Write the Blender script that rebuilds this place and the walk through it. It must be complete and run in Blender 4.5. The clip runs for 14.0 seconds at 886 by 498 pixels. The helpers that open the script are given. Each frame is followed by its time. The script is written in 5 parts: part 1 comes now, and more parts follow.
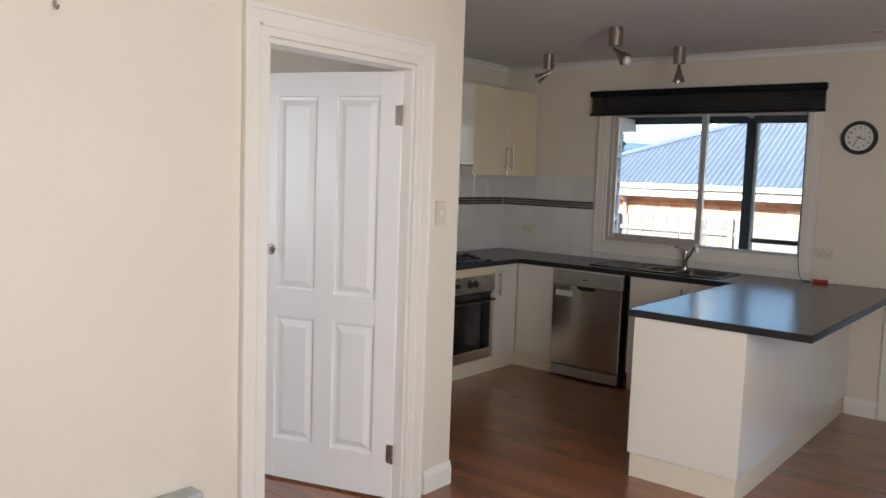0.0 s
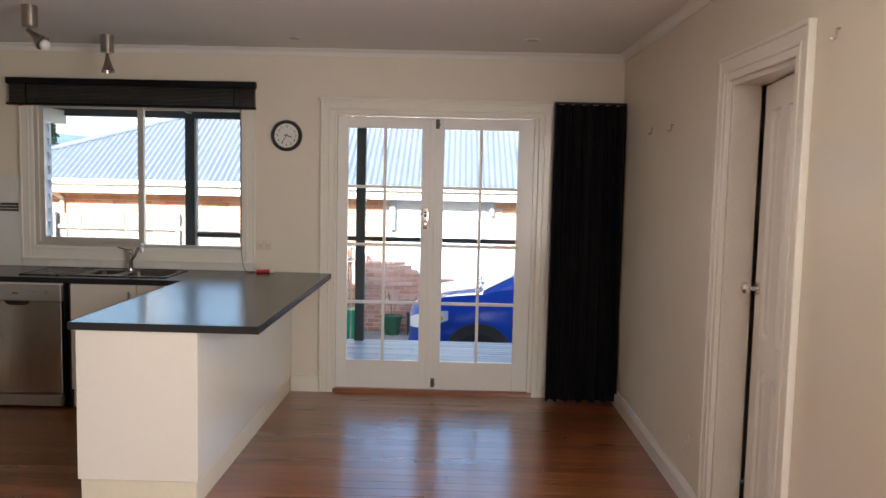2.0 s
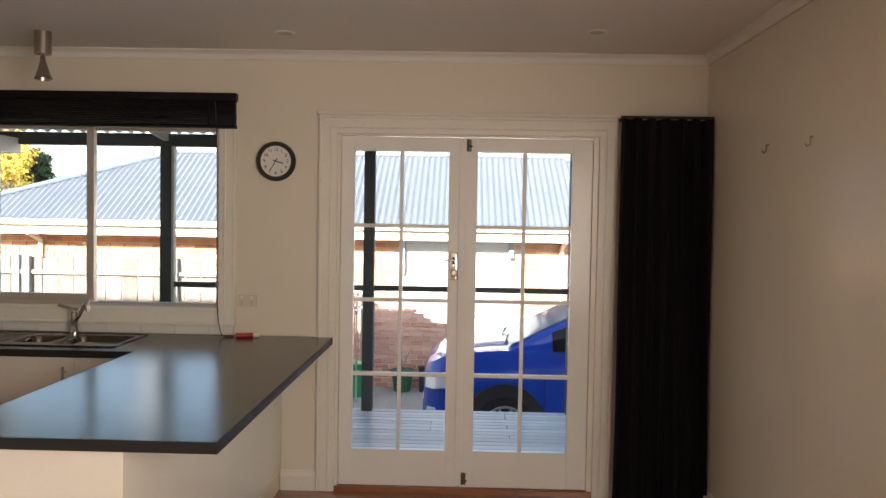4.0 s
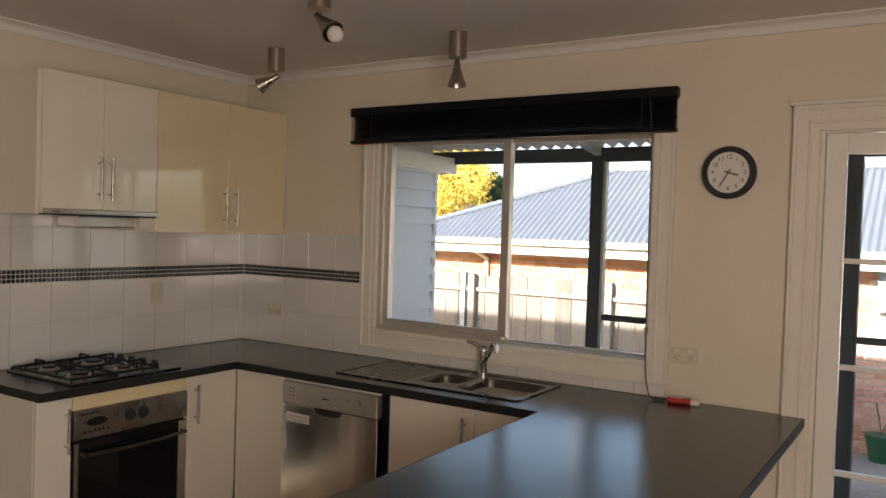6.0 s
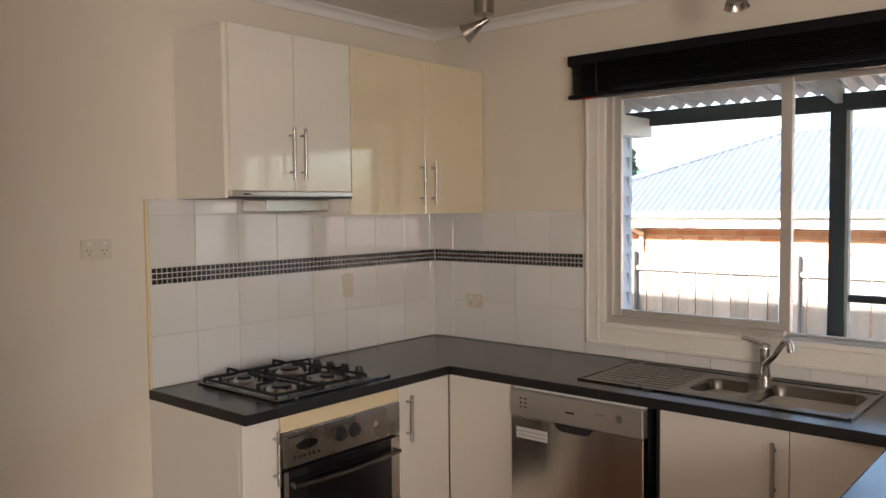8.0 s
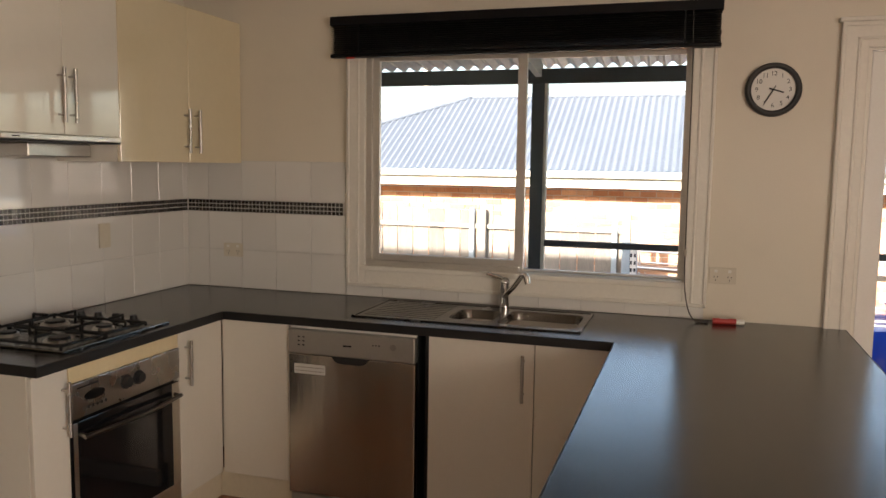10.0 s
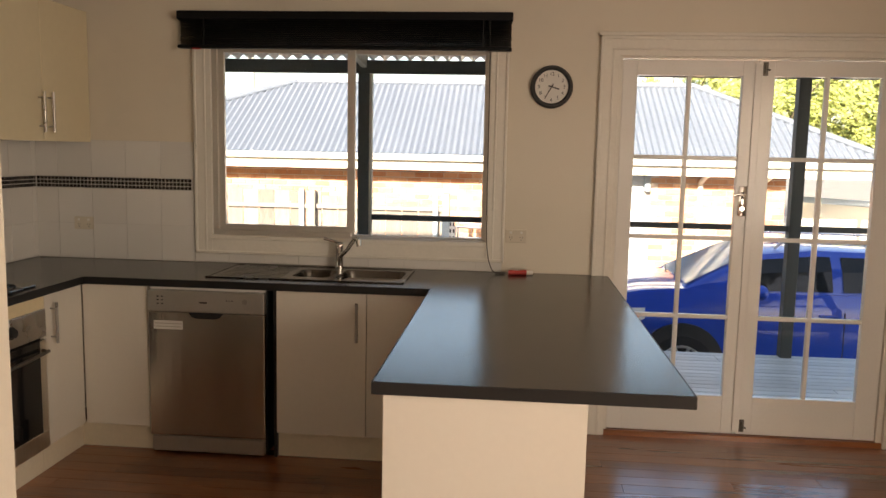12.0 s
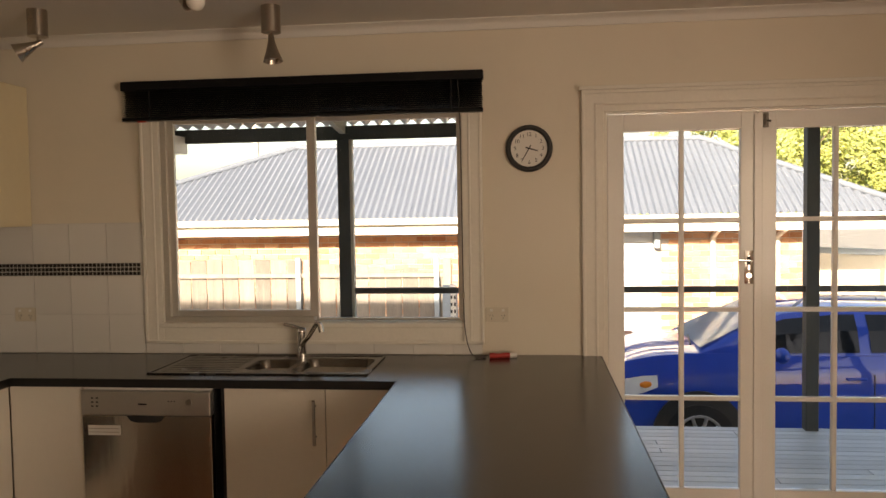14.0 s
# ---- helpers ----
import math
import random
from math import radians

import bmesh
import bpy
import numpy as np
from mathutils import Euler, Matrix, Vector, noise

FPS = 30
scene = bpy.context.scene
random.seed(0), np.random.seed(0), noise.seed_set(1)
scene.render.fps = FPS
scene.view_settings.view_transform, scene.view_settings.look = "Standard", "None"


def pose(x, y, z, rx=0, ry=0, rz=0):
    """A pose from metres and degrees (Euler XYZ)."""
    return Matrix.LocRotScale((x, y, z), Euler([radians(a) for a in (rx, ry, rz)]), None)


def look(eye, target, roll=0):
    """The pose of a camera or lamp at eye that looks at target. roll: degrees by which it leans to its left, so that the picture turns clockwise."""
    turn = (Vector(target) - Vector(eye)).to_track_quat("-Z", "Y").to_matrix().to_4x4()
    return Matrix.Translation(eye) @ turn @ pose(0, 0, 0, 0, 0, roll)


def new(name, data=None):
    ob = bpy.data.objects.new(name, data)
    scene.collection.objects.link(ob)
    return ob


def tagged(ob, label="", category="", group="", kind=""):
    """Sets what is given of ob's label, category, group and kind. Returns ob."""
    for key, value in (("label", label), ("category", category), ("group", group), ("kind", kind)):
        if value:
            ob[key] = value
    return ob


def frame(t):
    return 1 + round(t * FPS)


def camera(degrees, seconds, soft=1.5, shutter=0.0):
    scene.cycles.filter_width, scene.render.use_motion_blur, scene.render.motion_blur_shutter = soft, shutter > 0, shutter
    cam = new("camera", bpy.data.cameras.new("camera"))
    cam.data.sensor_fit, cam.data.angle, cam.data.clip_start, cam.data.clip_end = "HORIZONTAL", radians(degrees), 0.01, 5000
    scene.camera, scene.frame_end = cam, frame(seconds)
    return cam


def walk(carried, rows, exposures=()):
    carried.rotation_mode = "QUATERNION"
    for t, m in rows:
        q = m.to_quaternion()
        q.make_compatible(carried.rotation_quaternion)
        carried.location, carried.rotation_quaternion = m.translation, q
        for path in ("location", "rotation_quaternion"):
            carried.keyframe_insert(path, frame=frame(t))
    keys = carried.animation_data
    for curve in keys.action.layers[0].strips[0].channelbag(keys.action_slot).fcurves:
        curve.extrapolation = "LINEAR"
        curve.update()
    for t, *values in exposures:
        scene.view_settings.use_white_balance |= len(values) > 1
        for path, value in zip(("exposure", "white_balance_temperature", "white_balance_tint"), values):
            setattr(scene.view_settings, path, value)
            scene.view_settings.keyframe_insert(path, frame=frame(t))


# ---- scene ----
cam = camera(58.4, 14.0)
PATH = [
    (0, (4.214, -6.008, 1.583), (2.955, -4.466, 1.389), 2.0),
    (0.5, (4.224, -6.062, 1.581), (3.413, -4.241, 1.416), 1.4),
    (1, (4.238, -6.056, 1.586), (3.841, -4.101, 1.442), 1.6),
    (1.5, (4.226, -6.016, 1.582), (4.089, -4.027, 1.429), 1.5),
    (2, (4.198, -5.866, 1.605), (4.167, -3.874, 1.434), 1.3),
    (2.2, (4.2, -5.773, 1.612), (4.197, -3.779, 1.46), 1.0),
    (4.3, (3.998, -4.361, 1.586), (3.93, -2.364, 1.514), 1.0),
    (4.5, (4.009, -4.236, 1.598), (3.83, -2.246, 1.508), 0.8),
    (5, (3.902, -3.966, 1.61), (3.486, -2.012, 1.53), 0.0),
    (5.5, (3.84, -3.737, 1.621), (3.084, -1.887, 1.557), 0.8),
    (6, (3.742, -3.553, 1.629), (2.671, -1.865, 1.579), 1.8),
    (6.5, (3.575, -3.396, 1.603), (2.305, -1.853, 1.54), 0.9),
    (7, (3.337, -3.286, 1.594), (1.941, -1.856, 1.52), 0.2),
    (7.2, (3.235, -3.266, 1.602), (1.805, -1.871, 1.517), 0.1),
    (9.3, (2.562, -3.414, 1.579), (1.791, -1.577, 1.395), -0.5),
    (9.5, (2.59, -3.493, 1.577), (1.888, -1.63, 1.383), -0.0),
    (10, (2.652, -3.701, 1.575), (2.047, -1.806, 1.363), 0.8),
    (10.5, (2.651, -3.867, 1.572), (2.231, -1.923, 1.36), 0.8),
    (11, (2.627, -4.016, 1.573), (2.387, -2.043, 1.354), 0.8),
    (11.5, (2.677, -4.147, 1.581), (2.507, -2.165, 1.365), 1.1),
    (12, (2.761, -4.362, 1.556), (2.585, -2.385, 1.312), 1.2),
    (12.5, (2.804, -4.478, 1.573), (2.626, -2.504, 1.309), 0.9),
    (13, (2.84, -4.397, 1.587), (2.745, -2.409, 1.387), 0.3),
    (13.5, (2.847, -4.158, 1.626), (2.819, -2.162, 1.492), -1.1),
    (14, (2.948, -3.898, 1.617), (2.725, -1.913, 1.52), -0.9),
]
EXPOSURES = [(0.0, 1.54, 5448, 10), (0.5, 1.59, 5636, 10), (1.0, 1.64, 5730, 10), (1.5, 1.82, 5824, 11), (2.2, 1.87, 5824, 12), (4.5, 1.69, 6611, 13), (5.0, 1.57, 6710, 15), (5.5, 1.36, 6993, 16), (6.0, 1.6, 6710, 15), (6.5, 2.07, 6262, 15), (7.2, 2.27, 6022, 15), (9.5, 1.92, 6710, 15), (11.0, 1.69, 6898, 15), (12.5, 1.66, 7560, 16), (14.0, 1.48, 8032, 17)]
walk(cam, [(t, look(eye, target, roll)) for t, eye, target, roll in PATH], EXPOSURES)

# ---- world, sun and large lights ----
SUN_EL, SUN_AZ = 22.0, 15.0   # azimuth: degrees west of straight behind the house (-y)
world = bpy.data.worlds.new("sky")
scene.world = world
world.use_nodes = True
wn = world.node_tree
sky = wn.nodes.new("ShaderNodeTexSky")
sky.sky_type = "NISHITA"
sky.sun_disc = False
sky.dust_density = 2.5
sky.sun_elevation = radians(SUN_EL)
sky.sun_rotation = radians(180 + SUN_AZ)
wn.links.new(sky.outputs[0], wn.nodes["Background"].inputs[0])
wn.nodes["Background"].inputs[1].default_value = 0.14
sun = new("sun", bpy.data.lights.new("sun", "SUN"))
sun.data.energy, sun.data.angle, sun.data.color = 5.0, radians(0.5), (1.0, 0.95, 0.88)
_d = Vector((-math.sin(radians(SUN_AZ)) * math.cos(radians(SUN_EL)), -math.cos(radians(SUN_AZ)) * math.cos(radians(SUN_EL)), math.sin(radians(SUN_EL))))
sun.matrix_world = look(_d * 50, (0, 0, 0))


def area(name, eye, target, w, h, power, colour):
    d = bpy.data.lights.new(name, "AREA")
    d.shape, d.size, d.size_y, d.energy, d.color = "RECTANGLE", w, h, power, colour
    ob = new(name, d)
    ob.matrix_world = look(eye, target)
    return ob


# fill lamps for daylight, added behind the camera where no source is in view
# unseen opening added in the east wall; lamp placed to brighten the kitchen
area("living_window_light", (5.37, -4.82, 1.45), (0, -3.9, 1.2), 1.7, 1.5, 28, (1.0, 0.89, 0.76))
# no opening here: this lamp hangs before a mock window on a closed wall
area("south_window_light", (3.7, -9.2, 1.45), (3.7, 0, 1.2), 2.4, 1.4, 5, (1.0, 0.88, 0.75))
# bedroom lamp stands in for an unseen window; no opening is built
area("bedroom_window_light", (.2, -6.4, 1.5), (.6, -3, 0.9), 1.4, 1.2, 9, (1.0, 0.97, 0.94))


# ---- materials ----
def mat(name, colour, rough=0.5, metal=0.0, amount=0.08, scale=6.0, fine=60.0, bump=0.05, per=0.0, coat=0.0, stretch=(1, 1, 1), tint=None, rvar=0.1, island=False, bsize=0.002, spec=0.5, aniso=0.0, crough=0.08, stain=0.0, stain_scale=1.3):
    """Colour varied at two scales, roughness varied, fine relief. per: variation from piece to piece."""
    m = bpy.data.materials.new(name)
    m.use_nodes = True
    nt = m.node_tree
    n, l = nt.nodes, nt.links
    b = n["Principled BSDF"]
    b.inputs["Metallic"].default_value = metal
    b.inputs["Coat Weight"].default_value = coat
    b.inputs["Specular IOR Level"].default_value = spec
    b.inputs["Coat Roughness"].default_value = crough
    if aniso:
        b.inputs["Anisotropic"].default_value = aniso
        b.inputs["Anisotropic Rotation"].default_value = 0.25
        tg = nt.nodes.new("ShaderNodeTangent")
        tg.direction_type, tg.axis = "RADIAL", "Z"
        l.new(tg.outputs[0], b.inputs["Tangent"])
    tc = n.new("ShaderNodeTexCoord")
    mp = n.new("ShaderNodeMapping")
    mp.inputs["Scale"].default_value = stretch
    l.new(tc.outputs["Object"], mp.inputs[0])
    if per and not island:
        off = n.new("ShaderNodeVectorMath")
        off.operation = "SCALE"
        off.inputs[0].default_value = (13.0, 7.0, 5.0)
        l.new(n.new("ShaderNodeObjectInfo").outputs["Random"], off.inputs["Scale"])
        l.new(off.outputs[0], mp.inputs["Location"])
    big, small = n.new("ShaderNodeTexNoise"), n.new("ShaderNodeTexNoise")
    for nd, sc, det in ((big, scale, 4), (small, fine, 6)):
        nd.inputs["Scale"].default_value = sc
        nd.inputs["Detail"].default_value = det
        l.new(mp.outputs[0], nd.inputs["Vector"])
    add = n.new("ShaderNodeMath")
    add.operation = "ADD"
    l.new(big.outputs[0], add.inputs[0])
    l.new(small.outputs[0], add.inputs[1])
    last = add.outputs[0]
    if per:
        src = n.new("ShaderNodeNewGeometry").outputs["Random Per Island"] if island else n.new("ShaderNodeObjectInfo").outputs["Random"]
        pm = n.new("ShaderNodeMath")
        pm.operation = "MULTIPLY_ADD"
        l.new(src, pm.inputs[0])
        pm.inputs[1].default_value = per / max(amount, 1e-3)
        pm2 = n.new("ShaderNodeMath")
        pm2.operation = "SUBTRACT"
        l.new(last, pm.inputs[2])
        l.new(pm.outputs[0], pm2.inputs[0])
        pm2.inputs[1].default_value = 0.5 * per / max(amount, 1e-3)
        last = pm2.outputs[0]
    mr = n.new("ShaderNodeMapRange")
    mr.clamp = False
    mr.inputs[1].default_value, mr.inputs[2].default_value = 0.5, 1.5
    mr.inputs[3].default_value, mr.inputs[4].default_value = 0.0, 1.0
    l.new(last, mr.inputs[0])
    mix = n.new("ShaderNodeMix")
    mix.data_type = "RGBA"
    mix.clamp_factor = False
    c2 = tint or tuple(min(1, c * (1 + amount * 2)) for c in colour)
    c1 = tuple(c * (1 - amount * 2) for c in colour) if not tint else colour
    mix.inputs[6].default_value = (*c1, 1)
    mix.inputs[7].default_value = (*c2, 1)
    l.new(mr.outputs[0], mix.inputs[0])
    colour_out = mix.outputs[2]
    if stain:
        geo = n.new("ShaderNodeNewGeometry")
        sn = n.new("ShaderNodeTexNoise")
        sn.inputs["Scale"].default_value, sn.inputs["Detail"].default_value, sn.inputs["Roughness"].default_value = stain_scale, 5, 0.65
        l.new(geo.outputs["Position"], sn.inputs["Vector"])
        sr = n.new("ShaderNodeMapRange")
        sr.interpolation_type = "SMOOTHSTEP"
        sr.inputs[1].default_value, sr.inputs[2].default_value, sr.inputs[3].default_value, sr.inputs[4].default_value = 0.5, 0.72, 1.0, 1.0 - stain
        l.new(sn.outputs[0], sr.inputs[0])
        sm = n.new("ShaderNodeVectorMath")
        sm.operation = "SCALE"
        l.new(colour_out, sm.inputs[0])
        l.new(sr.outputs[0], sm.inputs["Scale"])
        colour_out = sm.outputs[0]
    l.new(colour_out, b.inputs["Base Color"])
    rr = n.new("ShaderNodeMapRange")
    rr.inputs[3].default_value, rr.inputs[4].default_value = max(0.02, rough - rvar), min(1, rough + rvar)
    l.new(big.outputs[0], rr.inputs[0])
    l.new(rr.outputs[0], b.inputs["Roughness"])
    if bump:
        bp = n.new("ShaderNodeBump")
        bp.inputs["Strength"].default_value = bump
        bp.inputs["Distance"].default_value = bsize
        l.new(small.outputs[0], bp.inputs["Height"])
        l.new(bp.outputs[0], b.inputs["Normal"])
        if coat:
            l.new(bp.outputs[0], b.inputs["Coat Normal"])
    return m


def glass_mat(name, tint=(1, 1, 1)):
    m = bpy.data.materials.new(name)
    m.use_nodes = True
    nt = m.node_tree
    b = nt.nodes["Principled BSDF"]
    b.inputs["Base Color"].default_value = (*tint, 1)
    b.inputs["Transmission Weight"].default_value = 1.0
    b.inputs["Roughness"].default_value = 0.0
    b.inputs["IOR"].default_value = 1.05
    return m


WALL = mat("wall_paint", (0.75, 0.685, 0.57), 0.5, coat=0.3, crough=0.14, stain=0.05, amount=0.02, scale=1.5, fine=180, bump=0.12, bsize=0.001)
CEIL = mat("ceiling_paint", (0.78, 0.76, 0.72), 0.7, amount=0.02, scale=1.2, fine=150, bump=0.1, bsize=0.001)
TRIM = mat("gloss_white_paint", (0.80, 0.765, 0.685), 0.34, amount=0.03, scale=3, fine=60, bump=0.06, coat=0.3, crough=0.12, rvar=0.0)
DOORW = mat("door_white_paint", (0.83, 0.815, 0.775), 0.35, coat=0.3, crough=0.12, rvar=0.0, amount=0.02, scale=2, fine=90, bump=0.1)
BOARD = mat("polished_floorboard", (0.14, 0.044, 0.013), 0.3, stain=0.45, amount=0.3, scale=2.2, fine=22, bump=0.25, per=0.16, stretch=(0.25, 3, 3), tint=(0.35, 0.122, 0.038), coat=0.7, crough=0.2, rvar=0.1)
LAM = mat("white_laminate", (0.80, 0.75, 0.655), 0.2, amount=0.012, scale=2, fine=40, bump=0.0, rvar=0.02)
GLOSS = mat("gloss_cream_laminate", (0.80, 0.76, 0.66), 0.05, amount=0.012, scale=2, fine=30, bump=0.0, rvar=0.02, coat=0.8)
GLOSSY = mat("yellow_cream_gloss_laminate", (0.78, 0.68, 0.46), 0.05, amount=0.015, scale=2, fine=30, bump=0.0, rvar=0.02, coat=0.8)
CREAM = mat("cream_board", (0.80, 0.66, 0.40), 0.4, amount=0.03, scale=4, fine=50, bump=0.03)
TOPM = mat("charcoal_worktop", (0.008, 0.0078, 0.0077), 0.235, amount=0.12, scale=9, fine=40, bump=0.04, bsize=0.0006, rvar=0.03, spec=0.95)
EDGEM = mat("dark_edge_band", (0.010, 0.0095, 0.0095), 0.5, amount=0.15, scale=8, fine=90, bump=0.04)
KICK = mat("cream_kickboard", (0.78, 0.70, 0.54), 0.4, amount=0.03, scale=3, fine=50, bump=0.03)
PANELM = mat("pale_steel_panel", (0.55, 0.53, 0.49), 0.33, 0.75, amount=0.03, scale=5, fine=90, bump=0.0)
STEEL = mat("brushed_steel", (0.70, 0.665, 0.60), 0.34, 1.0, amount=0.06, scale=3, fine=90, bump=0.03, stretch=(1, 1, 0.06), rvar=0.06, aniso=0.8)
HANDLEM = mat("dark_handle_steel", (0.13, 0.12, 0.105), 0.36, 1.0, amount=0.05, scale=8, fine=120, bump=0.0)
SINKM = mat("dull_sink_steel", (0.18, 0.17, 0.155), 0.25, 1.0, amount=0.05, scale=8, fine=120, bump=0.02)
STEELH = mat("sink_steel", (0.44, 0.42, 0.39), 0.28, 1.0, amount=0.05, scale=8, fine=160, bump=0.03)
CHROME = mat("chrome", (0.75, 0.74, 0.72), 0.1, 1.0, amount=0.02, scale=8, fine=90, bump=0.0, rvar=0.05)
NICKEL = mat("brushed_nickel", (0.45, 0.40, 0.34), 0.3, 1.0, amount=0.05, scale=8, fine=160, bump=0.03)
BLACKM = mat("black_enamel", (0.007, 0.007, 0.007), 0.45, amount=0.1, scale=8, fine=90, bump=0.03, spec=0.3)
BLACKG = mat("black_oven_glass", (0.008, 0.008, 0.009), 0.06, amount=0.1, scale=4, fine=40, bump=0.0, rvar=0.03)
BLIND = mat("black_blind_slat", (0.006, 0.006, 0.007), 0.4, amount=0.15, scale=5, fine=60, bump=0.0, per=0.05, stretch=(0.2, 1, 1), spec=0.2)
GBRICK = mat("weathered_pink_brick", (0.36, 0.18, 0.13), 0.9, amount=0.15, scale=6, fine=60, bump=0.5, per=0.14, tint=(0.54, 0.37, 0.30))
# vertical bands in colour and relief stand in for wavy reflections
DWSTEEL = mat("banded_brushed_steel", (0.58, 0.55, 0.50), 0.22, 1.0, amount=0.12, scale=5, fine=2.6, bump=0.22, bsize=0.02, stretch=(1.5, 1, 0.12), rvar=0.08, aniso=0.5)
CURT = mat("black_curtain", (0.011, 0.0105, 0.012), 0.95, amount=0.2, scale=8, fine=300, bump=0.3, spec=0.15)
TILE = mat("white_wall_tile", (0.76, 0.74, 0.70), 0.06, amount=0.012, scale=3, fine=5, bump=0.04, per=0.02, rvar=0.02, coat=0.8, crough=0.03)
GROUT = mat("grout", (0.66, 0.64, 0.60), 0.9, amount=0.1, scale=8, fine=150, bump=0.2)
MOS = mat("dark_glass_mosaic", (0.02, 0.016, 0.013), 0.12, amount=0.2, scale=8, fine=50, bump=0.02, per=0.3, tint=(0.04, 0.034, 0.03))
ALU = mat("aluminium_frame", (0.62, 0.59, 0.54), 0.4, 0.6, amount=0.04, scale=5, fine=80, bump=0.03)
PLAST = mat("white_plastic", (0.78, 0.76, 0.71), 0.35, amount=0.01, scale=5, fine=80, bump=0.0)
DARKPL = mat("dark_plastic", (0.02, 0.02, 0.021), 0.45, amount=0.05, scale=5, fine=80, bump=0.02)
GLASS = glass_mat("window_glass", (0.97, 0.99, 0.98))
POSTM = mat("dark_green_painted_timber", (0.052, 0.056, 0.053), 0.6, amount=0.12, scale=4, fine=60, bump=0.15, stretch=(3, 3, 0.4))
DECKM = mat("weathered_deck_board", (0.52, 0.52, 0.51), 0.42, amount=0.12, scale=3, fine=45, bump=0.3, per=0.08, stretch=(0.3, 3, 3))
WBOARD = mat("white_weatherboard", (0.60, 0.63, 0.66), 0.5, amount=0.03, scale=2, fine=40, bump=0.1)
BRICK = mat("red_orange_brick", (0.50, 0.24, 0.13), 0.85, amount=0.12, scale=6, fine=60, bump=0.4, per=0.12, tint=(0.66, 0.42, 0.27))
BRICKI = mat("red_orange_brick_joined", (0.50, 0.24, 0.13), 0.85, amount=0.12, scale=6, fine=60, bump=0.4, per=0.12, tint=(0.66, 0.42, 0.27), island=True)
MORTAR = mat("mortar", (0.58, 0.54, 0.48), 0.95, amount=0.08, scale=6, fine=80, bump=0.3)
ROOFM = mat("grey_corrugated_steel", (0.15, 0.175, 0.21), 0.5, 0.0, amount=0.06, scale=1.5, fine=20, bump=0.02)
VERM = mat("galvanised_verandah_sheet", (0.48, 0.50, 0.48), 0.5, 0.3, amount=0.08, scale=2, fine=25, bump=0.03)
GUTM = mat("cream_gutter", (0.72, 0.68, 0.58), 0.4, amount=0.03, scale=2, fine=40, bump=0.02)
FENCEM = mat("weathered_paling", (0.25, 0.22, 0.185), 0.85, amount=0.16, scale=4, fine=50, bump=0.4, per=0.12, stretch=(3, 3, 0.3))
FPOSTM = mat("grey_blue_post", (0.36, 0.42, 0.46), 0.6, amount=0.08, scale=4, fine=50, bump=0.1)
GROUND = mat("gravel_and_dirt", (0.30, 0.28, 0.24), 0.95, amount=0.22, scale=1.2, fine=30, bump=0.8, bsize=0.02)
RAFTM = mat("pale_timber_rafter", (0.52, 0.47, 0.38), 0.6, amount=0.08, scale=3, fine=40, bump=0.1, stretch=(3, 0.3, 3))
AMBER = mat("amber_plastic", (0.75, 0.22, 0.02), 0.2, amount=0.03, coat=0.5)
CARB = mat("blue_car_paint", (0.002, 0.045, 0.38), 0.4, 0.0, amount=0.03, scale=2, fine=200, bump=0.0, coat=1.0, crough=0.03, spec=0.2)
CARG = mat("car_glass", (0.02, 0.025, 0.03), 0.05, amount=0.02, scale=2, fine=20, bump=0.0, rvar=0.02)
LAMPG = mat("headlamp_lens", (0.75, 0.77, 0.8), 0.1, 0.3, amount=0.05, scale=20, fine=60, bump=0.05)
RUBBER = mat("tyre_rubber", (0.015, 0.015, 0.015), 0.85, amount=0.1, scale=8, fine=80, bump=0.2)
RIM = mat("alloy_rim", (0.55, 0.56, 0.58), 0.3, 0.9, amount=0.05, scale=8, fine=60, bump=0.0)
LEAFY = mat("yellow_autumn_leaf", (0.48, 0.34, 0.05), 0.7, amount=0.2, scale=1.5, fine=20, bump=0.0, per=0.25, island=True, tint=(0.84, 0.64, 0.12))
LEAFG = mat("dark_green_leaf", (0.04, 0.075, 0.03), 0.7, amount=0.2, scale=1.5, fine=20, bump=0.0, per=0.2, island=True, tint=(0.10, 0.15, 0.06))
LEAFO = mat("olive_leaf", (0.27, 0.33, 0.10), 0.7, amount=0.2, scale=1.5, fine=20, bump=0.0, per=0.3, island=True, tint=(0.50, 0.53, 0.17))
BARK = mat("bark", (0.12, 0.09, 0.06), 0.9, amount=0.15, scale=6, fine=40, bump=0.5)
# bluish base colour carries the distance haze
HILLM = mat("haze_blue_hill", (0.07, 0.11, 0.14), 0.95, amount=0.15, scale=0.02, fine=0.15, bump=0.0)
POTM = mat("green_plastic_pot", (0.02, 0.10, 0.05), 0.4, amount=0.05, scale=5, fine=40, bump=0.02)


# ---- mesh helpers ----
def bx(bm, x0, x1, y0, y1, z0, z1, bev=0.0, seg=1):
    v = bmesh.ops.create_cube(bm, size=1)["verts"]
    m = Matrix.LocRotScale(((x0 + x1) / 2, (y0 + y1) / 2, (z0 + z1) / 2), None, (abs(x1 - x0), abs(y1 - y0), abs(z1 - z0)))
    bmesh.ops.transform(bm, matrix=m, verts=v)
    if bev:
        e = {e for q in v for e in q.link_edges}
        bmesh.ops.bevel(bm, geom=list(e), offset=bev, segments=seg, affect="EDGES", profile=0.5)
    return bm


